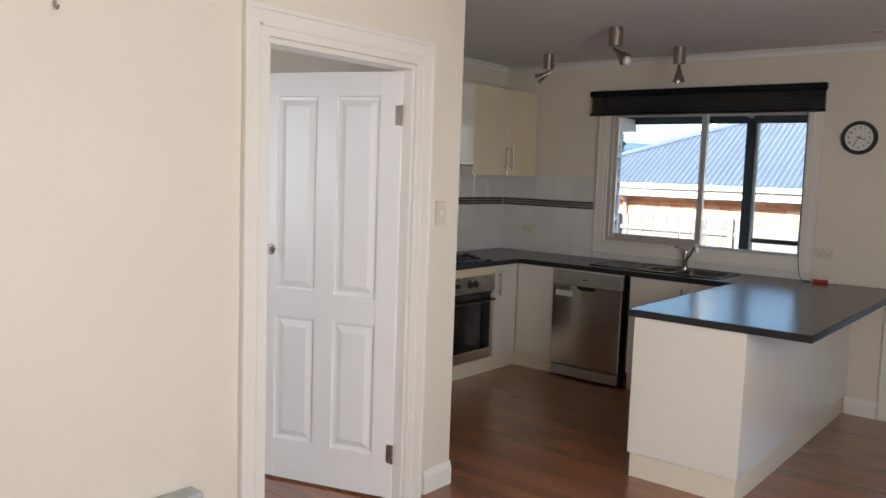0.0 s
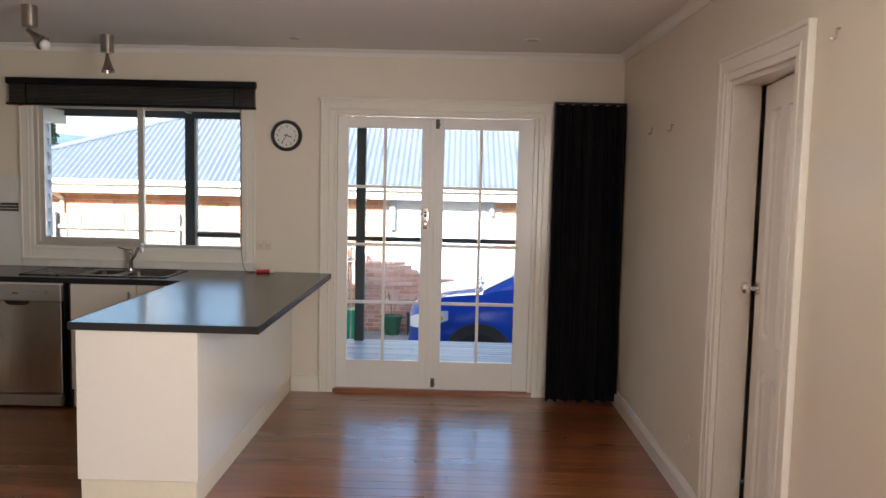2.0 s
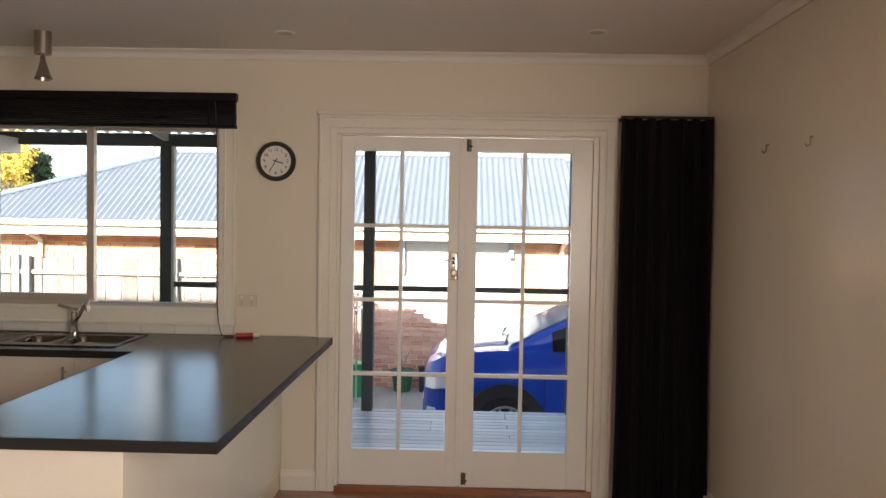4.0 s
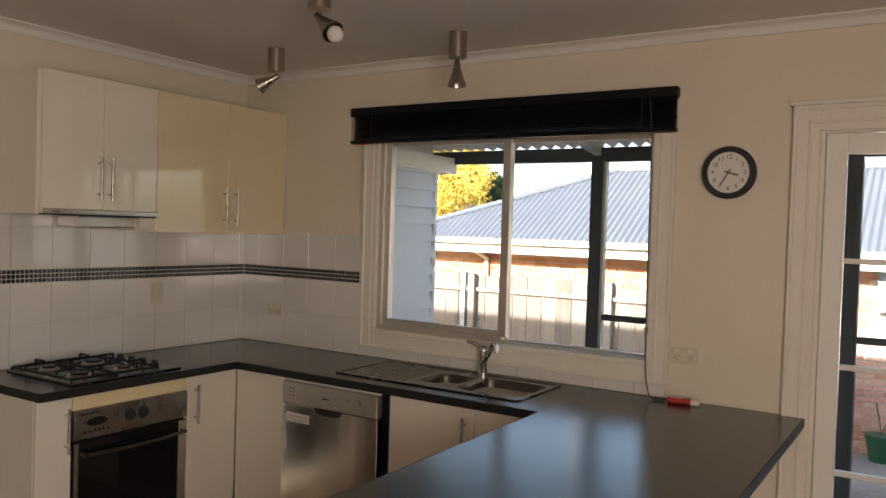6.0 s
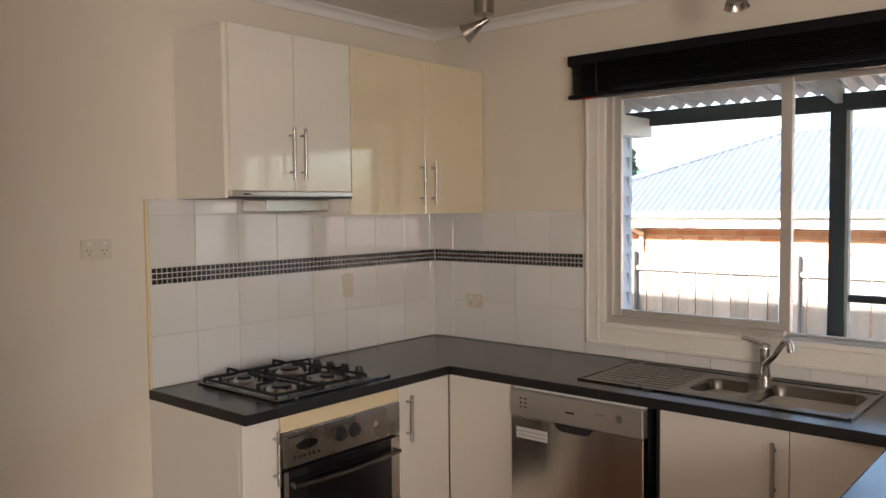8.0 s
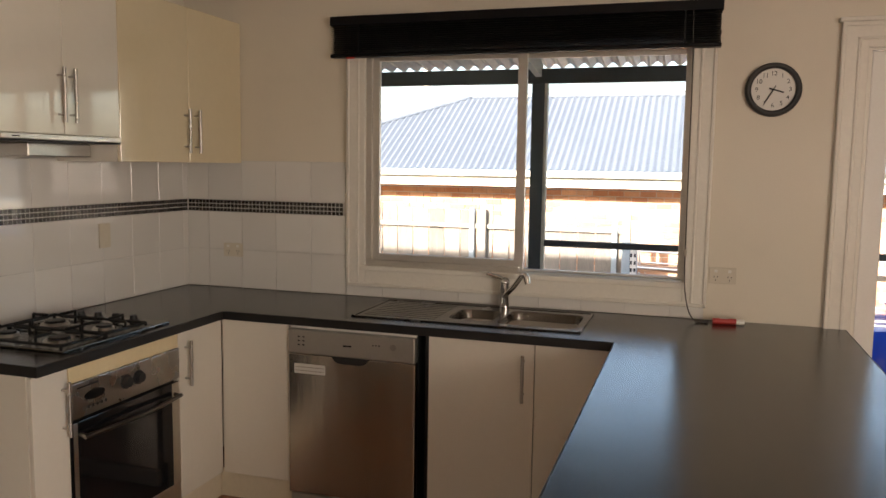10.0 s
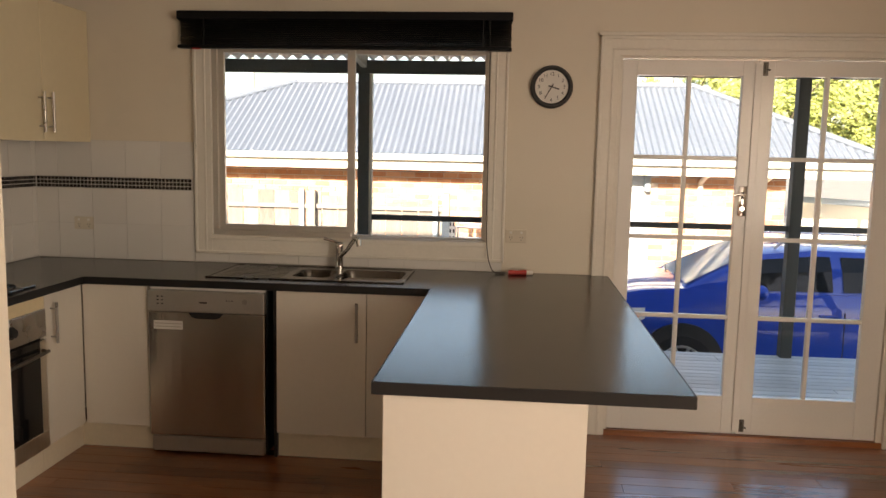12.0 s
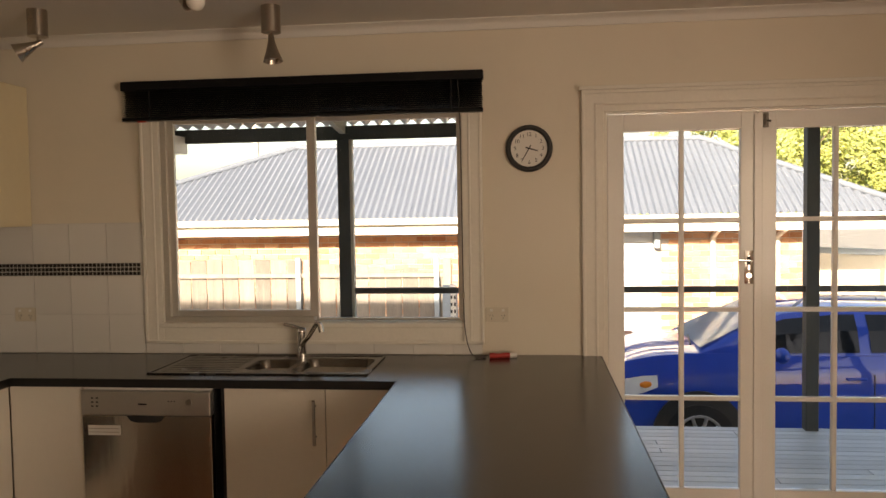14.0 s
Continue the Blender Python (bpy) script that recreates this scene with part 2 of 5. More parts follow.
def cyl(bm, a, b, r, r2=None, seg=20, caps=True):
    a, b = Vector(a), Vector(b)
    d = b - a
    v = bmesh.ops.create_cone(bm, cap_ends=caps, segments=seg, radius1=r, radius2=r if r2 is None else r2, depth=d.length)["verts"]
    bmesh.ops.transform(bm, matrix=Matrix.Translation((a + b) / 2) @ d.to_track_quat("Z", "Y").to_matrix().to_4x4(), verts=v)
    return bm


def tube(bm, pts, r, seg=10):
    """A round bar along points, with balls of the same radius at its bends."""
    for p, q in zip(pts, pts[1:]):
        cyl(bm, p, q, r, seg=seg)
    for p in pts[1:-1]:
        bmesh.ops.create_icosphere(bm, subdivisions=1, radius=r, matrix=Matrix.Translation(p))
    return bm


def prism(bm, pts, axis, a, b):
    """Extrudes an outline (list of 2D points) along an axis from a to b."""
    def place(p, t):
        return {"x": (t, p[0], p[1]), "y": (p[0], t, p[1]), "z": (p[0], p[1], t)}[axis]
    lo = [bm.verts.new(place(p, a)) for p in pts]
    hi = [bm.verts.new(place(p, b)) for p in pts]
    n = len(pts)
    bm.faces.new(lo)
    bm.faces.new(hi[::-1])
    for i in range(n):
        bm.faces.new((lo[i], hi[i], hi[(i + 1) % n], lo[(i + 1) % n]))
    bmesh.ops.recalc_face_normals(bm, faces=bm.faces)
    return bm


def B(*boxes, bev=0.0, seg=1):
    bm = bmesh.new()
    for b in boxes:
        bx(bm, *b, bev=bev, seg=seg)
    return bm


def mesh(name, bm, material, smooth=False):
    me = bpy.data.meshes.new(name)
    bm.to_mesh(me)
    bm.free()
    me.materials.append(material)
    if smooth:
        me.polygons.foreach_set("use_smooth", [True] * len(me.polygons))
        me.set_sharp_from_angle(angle=radians(35))
    return me


def thing(name, base, label, category, group="", kind=""):
    ob = new(name)
    ob.empty_display_size = 0.1
    ob.location = base
    return tagged(ob, label, category, group, kind)


def part(name, bm, material, parent, label="", smooth=False):
    ob = new(name, mesh(name, bm, material, smooth))
    ob.parent = parent
    if parent.type == "EMPTY":
        ob.matrix_parent_inverse = Matrix.Translation(-parent.location)
    return tagged(ob, label) if label else ob


def solo(name, bm, material, label, category, kind="", group="", smooth=False):
    return tagged(new(name, mesh(name, bm, material, smooth)), label, category, group, kind)


def structure(name, bm, material, label, category="wall", smooth=False):
    return solo(name, bm, material, label, category, "structure", "", smooth)


def piece(name, me, parent, m):
    ob = new(name, me)
    ob.parent = parent
    ob.matrix_basis = m
    return ob


# ---- the room ----
ZC = 2.54          # ceiling
XL, XR = 0.0, 5.40  # kitchen's end wall and the wall of the dining side
YS = -9.3          # far end of the living room
SX, SY = 1.78, -2.92  # corner of the bedroom's wall
WT = 0.12

# window wall with the kitchen window and the french doors
WX0, WX1, WZ0, WZ1 = 1.06, 2.61, 1.06, 2.14
DX0, DX1, DZ1 = 3.29, 4.79, 2.08
structure("wall_north", B((-0.3, WX0, 0, WT, 0, ZC + .1), (WX0, WX1, 0, WT, 0, WZ0), (WX0, WX1, 0, WT, WZ1, ZC + .1), (WX1, DX0, 0, WT, 0, ZC + .1),
                          (DX0, DX1, 0, WT, DZ1, ZC + .1), (DX1, 5.7, 0, WT, 0, ZC + .1)), WALL, "cream painted plaster wall with a window and doors")
# kitchen end wall with a doorway near the corner
KD0, KD1 = -2.92 + .02, -2.37
structure("wall_west", B((-.12, 0, KD1, 0, 0, ZC + .1), (-.12, 0, KD0, KD1, 2.08, ZC + .1), (-.12, 0, -3.2, KD0, 0, ZC + .1)), WALL, "cream painted plaster wall beside the kitchen")
# bedroom: its wall to the kitchen, its wall to the living room with a doorway
LD0, LD1 = -4.11, -3.27
structure("wall_bedroom_north", B((0.0, SX - .11, SY - .1, SY, 0, ZC + .1)), WALL, "cream painted plaster wall behind the kitchen")
structure("wall_bedroom", B((SX - .11, SX, LD1, SY, 0, ZC + .1), (SX - .11, SX, LD0, LD1, 2.05, ZC + .1), (SX - .11, SX, YS, LD0, 0, ZC + .1)), WALL, "cream painted plaster wall with an open doorway")
structure("wall_bedroom_far", B((-1.3, -1.2, -6.5, -2.9, 0, ZC + .1), (-1.3, SX - .11, -6.6, -6.5, 0, ZC + .1), (-1.2, -.12, -3.2, -3.1, 0, ZC + .1)), WALL, "plain painted bedroom wall")
# dining side wall with a doorway
RD0, RD1 = -3.01, -2.31
# opening at y -5.69 to -3.95 is unseen, cut for the living room lamp
structure("wall_east", B((XR, XR + .12, RD1, 0, 0, ZC + .1), (XR, XR + .12, RD0, RD1, 2.07, ZC + .1), (XR, XR + .12, -3.95, RD0, 0, ZC + .1), (XR, XR + .12, YS, -5.69, 0, ZC + .1), (XR, XR + .12, -5.69, -3.95, 0, .65), (XR, XR + .12, -5.69, -3.95, 2.25, ZC + .1)), WALL, "cream painted plaster wall with a doorway")
structure("wall_east_hall", B((XR + 1.0, XR + 1.1, -3.9, -1.5, 0, ZC + .1), (XR + .12, XR + 1.0, -3.9, -3.8, 0, ZC + .1), (XR + .12, XR + 1.0, -1.6, -1.5, 0, ZC + .1)), WALL, "plain wall behind the doorway")
structure("wall_south", B((SX - .11, XR + .12, YS - .12, YS, 0, ZC + .1)), WALL, "cream painted plaster wall at the end of the living room")
# mock window, out of view on the closed wall, dressing for the south lamp
sw = thing("window_2", (3.7, YS, .7), "unseen mock window with a pale blind, dressing for the fill lamp", "window", kind="structure")
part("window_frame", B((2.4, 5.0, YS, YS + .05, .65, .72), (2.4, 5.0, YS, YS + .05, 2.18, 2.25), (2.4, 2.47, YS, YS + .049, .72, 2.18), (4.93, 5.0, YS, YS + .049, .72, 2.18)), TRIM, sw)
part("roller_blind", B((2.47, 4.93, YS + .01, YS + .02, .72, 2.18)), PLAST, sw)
structure("ceiling", B((-1.4, XR + 1.2, YS - .2, .12, ZC, ZC + .1)), CEIL, "white painted plaster ceiling", "ceiling")
structure("subfloor", B((-1.4, XR + 1.2, YS - .2, .12, -.2, -.022)), MORTAR, "plain floor under the boards", "floor")


def cornice(name, a, b, side):
    """A coved cornice along a wall at x or y = const. side: unit vector into the room."""
    bm = bmesh.new()
    s = .05
    prof = [(0, 0), (.012, 0), (.016, .012)] + [(.016 + (s - .026) * (1 - math.cos(t)), .012 + (s - .024) * math.sin(t)) for t in (0.3, .6, .9, 1.2, 1.5)] + [(s - .008, s - .008), (s, s - .006), (s, s), (0, s)]
    a, b, side = Vector((*a, 0)), Vector((*b, 0)), Vector((*side, 0))
    lo = [bm.verts.new(a + side * u + Vector((0, 0, ZC - s + w))) for u, w in prof]
    hi = [bm.verts.new(b + side * u + Vector((0, 0, ZC - s + w))) for u, w in prof]
    bm.faces.new(lo), bm.faces.new(hi[::-1])
    for i in range(len(prof)):
        j = (i + 1) % len(prof)
        bm.faces.new((lo[i], hi[i], hi[j], lo[j]))
    bmesh.ops.recalc_face_normals(bm, faces=bm.faces)
    return structure(name, bm, CEIL, "white plaster cove cornice", "cornice", True)


cornice("cornice_north", (0, 0), (XR, 0), (0, -1))
cornice("cornice_west", (0, SY), (0, 0), (1, 0))
cornice("cornice_east", (XR, YS), (XR, 0), (-1, 0))
cornice("cornice_bedroom", (SX, YS), (SX, SY), (1, 0))
cornice("cornice_kitchen", (0, SY), (SX, SY), (0, 1))


def skirting(name, *runs):
    bm = bmesh.new()
    for axis, at, a, b, s in runs:
        prism(bm, [(at, 0), (at + s * .018, 0), (at + s * .018, .085), (at + s * .012, .1), (at + s * .008, .115), (at, .118)], axis, a, b)
    return structure(name, bm, TRIM, "white painted moulded skirting board", "skirting")


skirting("baseboard_north", ("x", 0, 2.985, 3.19, -1), ("x", 0, 4.9, XR, -1))
skirting("baseboard_east", ("y", XR, -2.2, 0, -1), ("y", XR, YS, -3.12, -1))
skirting("baseboard_bedroom", ("y", SX, -3.13, SY, 1), ("y", SX, YS, -4.18, 1), ("x", SY, 0, SX, 1))
skirting("baseboard_west", ("y", 0, -2.26, -1.70, 1))


def architrave(name, axis, at, side, a, b, top, w=.1, t=.022, cap=False, base=0.0):
    """Door surround on a wall: two legs and a head with a stepped moulding; a, b: the opening."""
    bm = bmesh.new()
    def bar(u0, u1, z0, z1, th):
        if axis == "x":
            bx(bm, u0, u1, at, at + side * th, z0, z1, bev=.003)
        else:
            bx(bm, at, at + side * th, u0, u1, z0, z1, bev=.003)
    for s, e in ((a, -1), (b, 1)):
        o = s + e * w
        oi = o - e * .003
        bar(min(s, oi), max(s, oi), base, top + w - .003, t)
        bar(*sorted((s + e * w * .30, s + e * w * .42)), base, top + w * .42, t + .005)
        bar(*sorted((o, o - e * w * .16)), base, top + w, t + .007)
    bar(a - w * .97, b + w * .97, top + .001, top + w - .004, t - .001)
    bar(a - w * .42, b + w * .42, top + w * .30, top + w * .42, t + .005)
    bar(a - w + .001, b + w - .001, top + w * .84, top + w + .0015, t + .008)
    if cap:
        bar(a - w - .012, b + w + .012, top + w, top + w + .018, t + .022)
    return structure(name, bm, TRIM, "white gloss-painted moulded timber architrave", "architrave")


def lining(name, axis, at, depth, a, b, top, t=.02):
    """Jambs and head inside an opening through a wall."""
    bm = bmesh.new()
    for u0, u1, z0, z1 in ((a, a + t, 0, top), (b - t, b, 0, top), (a + t, b - t, top - t, top)):
        if axis == "x":
            bx(bm, u0, u1, *sorted((at, at + depth)), z0, z1)
        else:
            bx(bm, *sorted((at, at + depth)), u0, u1, z0, z1)
    return structure(name, bm, TRIM, "white painted timber door lining", "door frame")


architrave("trim_french_door", "x", 0, -1, 3.295, 4.79, 2.075, .105, cap=True)
architrave("trim_bedroom_door", "y", SX, 1, LD0, LD1, 2.06, .11)
architrave("trim_dining_door", "y", XR, -1, RD0, RD1, 2.07, .11)
architrave("trim_kitchen_door", "y", 0, 1, KD0 + .1, KD1 - .01, 2.08, .1)
lining("lining_bedroom_door", "y", SX + .001, -.112, LD0, LD1, 2.06)
lining("lining_dining_door", "y", XR - .001, .122, RD0, RD1, 2.07)
lining("lining_kitchen_door", "y", .001, -.122, KD0 + .1, KD1 - .01, 2.08)


# ---- doors and windows ----
def panel_door(name, w, h, label, knob_label, inset=.06):
    """A four-panel door leaf: hinge edge at x=0, leaf along +x, thickness in y; returns it at the origin."""
    d = tagged(new(name), label, "door", kind="structure")
    bm = bmesh.new()
    t = .036
    st, mid, rb, rm, rt = .11, .10, .20, .13, .11
    zm = .83
    bx(bm, 0, st, 0, t, 0, h, .002), bx(bm, w - st, w, 0, t, 0, h, .002)
    bx(bm, w / 2 - mid / 2, w / 2 + mid / 2, .0005, t - .0005, rb, h - rt)
    for z0, z1 in ((0, rb), (zm, zm + rm), (h - rt, h)):
        bx(bm, st, w - st, .0003, t - .0003, z0, z1)
    body = part("leaf", bm, DOORW, d)
    for x0, x1 in ((st, w / 2 - mid / 2), (w / 2 + mid / 2, w - st)):
        for z0, z1 in ((rb, zm), (zm + rm, h - rt)):
            bm = bmesh.new()
            v = []
            for s, y in ((0, .008), (.004, .017), (.018, .018), (.05, .004)):
                v.append([bm.verts.new(p) for p in ((x0 + s, y, z0 + s), (x1 - s, y, z0 + s), (x1 - s, y, z1 - s), (x0 + s, y, z1 - s))])
            for a, b in zip(v, v[1:]):
                for i in range(4):
                    bm.faces.new((a[i], a[(i + 1) % 4], b[(i + 1) % 4], b[i]))
            bm.faces.new(v[-1])
            dup = bmesh.ops.duplicate(bm, geom=bm.verts[:] + bm.edges[:] + bm.faces[:])
            nv = [q for q in dup["geom"] if isinstance(q, bmesh.types.BMVert)]
            bmesh.ops.transform(bm, matrix=Matrix.Translation((0, t, 0)) @ Matrix.Diagonal((1, -1, 1, 1)), verts=nv)
            bmesh.ops.recalc_face_normals(bm, faces=bm.faces)
            part("panel", bm, DOORW, d)
    bm = bmesh.new()
    kx, kz = w - inset, 1.16
    for s in (-1, 1):
        y = 0 if s < 0 else t
        cyl(bm, (kx, y, kz), (kx, y + s * .008, kz), .028)
        cyl(bm, (kx, y, kz), (kx, y + s * .045, kz), .010)
        bmesh.ops.create_uvsphere(bm, u_segments=16, v_segments=10, radius=.027, matrix=Matrix.Translation((kx, y + s * .055, kz)) @ Matrix.Diagonal((1, .75, 1, 1)))
    part("door_knob", bm, CHROME, d, knob_label, True)
    for z in (.22, h - .2):
        bm = B((-.004, .03, t - .001, t + .003, z - .045, z + .045))
        cyl(bm, (0, t + .004, z - .047), (0, t + .004, z + .047), .006, seg=10)
        part("hinge", bm, NICKEL, d)
    return d


bd = panel_door("door_1", .775, 2.02, "white painted four-panel door standing open into the bedroom", "round chrome door knob", .085)
ang = math.degrees(math.atan2(-.24, -.735))
bd.matrix_basis = pose(SX - .05, LD1 - .028, .012, 0, 0, ang) @ Matrix.Translation((0, -.036, 0))
dd = panel_door("door_2", .605, 2.03, "white painted four-panel door, slightly ajar, in the dining wall", "round chrome door knob")
dd.matrix_basis = pose(XR + .075, RD0 + .022, .012, 0, 0, 82.2)
kd = panel_door("door_4", KD1 - KD0 - .155, 2.03, "white painted panel door, closed, beside the kitchen", "round chrome door knob")
kd.matrix_basis = pose(-.07, KD1 - .032, .012, 0, 0, -90)

# kitchen window: surround, aluminium slider of two panes
architrave("trim_window", "x", 0, -1, WX0, WX1, WZ1, .1, base=.955)
structure("trim_window_apron", B((WX0, WX1, -.022, 0, .957, WZ0 + .001), (WX0 - .1, WX1 + .1, -.029, -.0, .955, .972), (WX0 - .015, WX1 + .015, -.034, 0, WZ0 - .022, WZ0 + .002), bev=.003), TRIM, "white painted timber apron board under the window", "trim")
win = thing("window_1", ((WX0 + WX1) / 2, .06, WZ0), "aluminium window with a sliding and a fixed pane", "window", kind="structure")
fr = B((WX0, 1.85, -.004, .085, WZ0, WZ0 + .03), (1.85, WX1, -.003, .085, WZ0, WZ0 + .008), (WX0, WX1, -.004, .085, WZ1 - .03, WZ1), (WX0, WX0 + .03, -.003, .084, WZ0 + .03, WZ1 - .03), (WX1 - .012, WX1, -.003, .084, WZ0 + .008, WZ1 - .03), bev=.002)
part("window_frame", fr, ALU, win)
for nm, x0, x1, y, lw, rw, low in (("sliding_sash", WX0 + .03, 1.868, .014, .034, .043, .032), ("fixed_light", 1.842, WX1 - .012, .046, .02, .018, .010)):
    zb, zt = WZ0 + (.03 if low > .02 else .008), WZ1 - .03
    s = part(nm, B((x0, x0 + lw, y, y + .024, zb, zt), (x1 - rw, x1, y, y + .024, zb, zt), (x0 + lw, x1 - rw, y + .001, y + .023, zb, zb + low), (x0 + lw, x1 - rw, y + .001, y + .023, zt - .032, zt), bev=.0015), ALU, win)
    g = part("pane", B((x0 + lw - .004, x1 - rw + .004, y + .009, y + .013, zb + low - .004, zt - .028)), GLASS, s)
    g.visible_shadow = False
structure("window_reveal", B((WX0 - .02, WX1 + .02, .085, WT + .03, WZ0 - .02, WZ0), (WX0 - .02, WX0, .085, WT + .03, WZ0, WZ1), (WX1, WX1 + .02, .085, WT + .03, WZ0, WZ1), bev=.002), TRIM, "white painted outer window sill and reveal", "trim")

# french doors
fdoor = thing("french_doors_frame", (4.04, .05, 0), "white painted timber frame round the french doors", "door frame", kind="structure")
part("jamb", B((DX0, DX0 + .022, -.001, WT + .02, 0, DZ1), bev=.002), TRIM, fdoor)
part("jamb", B((DX1 - .03, DX1, -.001, WT + .02, 0, DZ1), bev=.002), TRIM, fdoor)
part("head", B((DX0 + .022, DX1 - .03, 0, WT + .02, DZ1 - .012, DZ1)), TRIM, fdoor)
part("threshold", B((DX0, DX1, -.012, WT + .06, -.02, .03), bev=.004), BOARD, fdoor, "dark timber threshold")


def french_leaf(name, x0, x1, px0, px1, label):
    y0, y1 = .012, .052
    d = thing(name, (x0, y0, .05), label, "door", "french door leaves")
    z0, z1, pz0, pz1 = .034, 2.064, .246, 1.982
    part("stile", B((x0, px0, y0, y1, z0, z1), bev=.003), DOORW, d)
    part("stile", B((px1, x1, y0, y1, z0, z1), bev=.003), DOORW, d)
    part("rail", B((px0, px1, y0 + .001, y1 - .001, z0, pz0), bev=.002), DOORW, d)
    part("rail", B((px0, px1, y0 + .001, y1 - .001, pz1, z1), bev=.002), DOORW, d)
    xm = (px0 + px1) / 2
    zs = [pz0, .687, 1.12, 1.551, pz1]
    part("glazing_bar", B((xm - .011, xm + .011, y0 + .005, y1 - .005, pz0, pz1), bev=.003), DOORW, d)
    for z in zs[1:-1]:
        part("glazing_bar", B((px0, px1, y0 + .006, y1 - .006, z - .011, z + .011), bev=.003), DOORW, d)
    for i in range(4):
        for a, b in ((px0, xm), (xm, px1)):
            e0 = .011 if a == xm else 0
            e1 = .011 if b == xm else 0
            g = part("pane", B((a + e0 - .004, b - e1 + .004, y0 + .018, y0 + .021, zs[i] + .006, zs[i + 1] - .006)), GLASS, d)
            g.visible_shadow = False
    return d


fl = french_leaf("french_door", DX0 + .024, 4.013, 3.392, 3.936, "white painted french door leaf with eight glass panes and a lock")
fr2 = french_leaf("french_door", 4.017, DX1 - .032, 4.10, 4.644, "white painted french door leaf with eight glass panes and bolts")
part("astragal", B((3.996, 4.034, .0005, .011, .05, 2.05), bev=.002), DOORW, fr2)
bm = B((3.952, 3.992, .003, .012, 1.245, 1.405), bev=.003, seg=2)
lock = part("lock_plate", bm, CHROME, fl, "chrome lock plate with a lever handle", True)
bm = bmesh.new()
tube(bm, [(3.972, .004, 1.36), (3.972, -.04, 1.36), (3.915, -.043, 1.362)], .006)
cyl(bm, (3.972, .003, 1.285), (3.972, -.006, 1.285), .012)
part("lever", bm, CHROME, lock, "", True)
part("keyhole", B((3.964, 3.980, .0015, .003, 1.335, 1.375)), DARKPL, lock)
for z0, z1 in ((1.985, 2.055), (.05, .12)):
    bm = B((4.034, 4.062, .004, .012, z0, z1), bev=.002)
    cyl(bm, (4.046, 0, z0 + .008), (4.046, 0, z1 - .008), .006)
    cyl(bm, (4.046, 0, (z0 + z1) / 2), (4.068, -.012, (z0 + z1) / 2 - .008), .005)
    part("bolt", bm, HANDLEM, fr2, "small tarnished metal bolt", True)

# ---- kitchen ----
HB, TT = .90, .036
U0 = HB - TT
SK = (1.215, 2.225, -.525, -.075)   # sink's outer rim
BW = [(1.625, 1.83, -.43, -.18), (1.855, 2.195, -.465, -.14)]
worktop = thing("worktop", (1.6, -.6, U0), "continuous charcoal laminate worktop over the base cabinets", "worktop")
part("hob_run", B((.004, .625, -1.695, -.6252, U0, HB)), TOPM, worktop)
for nm, b in (("corner_top", (.004, 1.60, -.625, -.003)), ("sink_side", (2.205, 2.375, -.625, -.003)), ("sink_front", (1.60, 2.205, -.625, -.49)), ("sink_back", (1.60, 2.205, -.12, -.003))):
    part(nm, B((*b, U0, HB)), TOPM, worktop)
part("peninsula_top", B((2.375, 3.275, -2.185, -.003, U0, HB)), TOPM, worktop)
for b in ((.625, .630, -1.70, -.63), (.63, 2.37, -.630, -.625), (2.37, 2.375, -2.19, -.63), (2.375, 3.28, -2.19, -2.185), (3.275, 3.28, -2.185, -.003), (.004, .625, -1.70, -1.695)):
    part("edge_band", B((*b, U0 - .001, HB - .0005)), EDGEM, worktop, "matt dark edge band")


def bar_handle(parent, x, y, z0, z1, axis):
    """Vertical bar handle standing out along -y ('y') or +x ('x')."""
    bm = bmesh.new()
    o = Vector((0, -.032, 0)) if axis == "y" else Vector((.032, 0, 0))
    p = Vector((x, y, 0))
    cyl(bm, p + o + Vector((0, 0, z0)), p + o + Vector((0, 0, z1)), .0072, seg=12)
    for z in (z0 + .03, z1 - .03):
        cyl(bm, p + Vector((0, 0, z)), p + o + Vector((0, 0, z)), .0045, seg=8)
    part("handle", bm, STEELH, parent, "brushed steel bar handle", True)


def base_cab(name, x0, x1, y0, y1, front, doors, label, handle=None, kick=True, group="base cabinets"):
    """front: 'x' (faces +x) or 'y' (faces -y). doors: list of (a, b, handle position or None)."""
    c = thing(name, ((x0 + x1) / 2, (y0 + y1) / 2, 0), label, "cabinet", group)
    K, T = .13, .018
    if front == "y":
        part("body", B((x0, x1, y0 + T + .002, y1, K, U0 - .001)), LAM, c)
        part("kickboard", B((x0 - (.066 if "corner" in name else 0), x1, y0 + .034, y0 + .05, .001, K)), KICK, c)
        for a, b, h in doors:
            d = part("door", B((a + .0015, b - .0015, y0, y0 + T, K + .002, U0 - .006), bev=.0015), LAM, c)
            if h is not None:
                bar_handle(d, h, y0, .62, .815, "y")
    else:
        part("body", B((x0, x1 - T - .002, y0, y1, K, U0 - .001)), LAM, c)
        part("kickboard", B((x1 - .05, x1 - .034, y0, y1 + (.034 if y1 > -.7 else 0), .001, K)), KICK, c)
        for a, b, h in doors:
            d = part("door", B((x1 - T, x1, a + .0015, b - .0015, K + .002, U0 - .006), bev=.0015), LAM, c)
            if h is not None:
                bar_handle(d, x1, h, .62, .815, "x")
    return c


base_cab("base_cabinet", .004, .60, -1.697, -1.535, "x", [(-1.697, -1.535, -1.565)], "narrow white laminate base cabinet with a bar handle")
base_cab("base_cabinet", .004, .60, -.921, -.60, "x", [(-.921, -.60, -.875)], "white laminate base cabinet beside the oven")
base_cab("corner_cabinet", .60, .945, -.60, -.004, "y", [(.602, .945, None)], "white laminate blank corner cabinet beside the dishwasher")
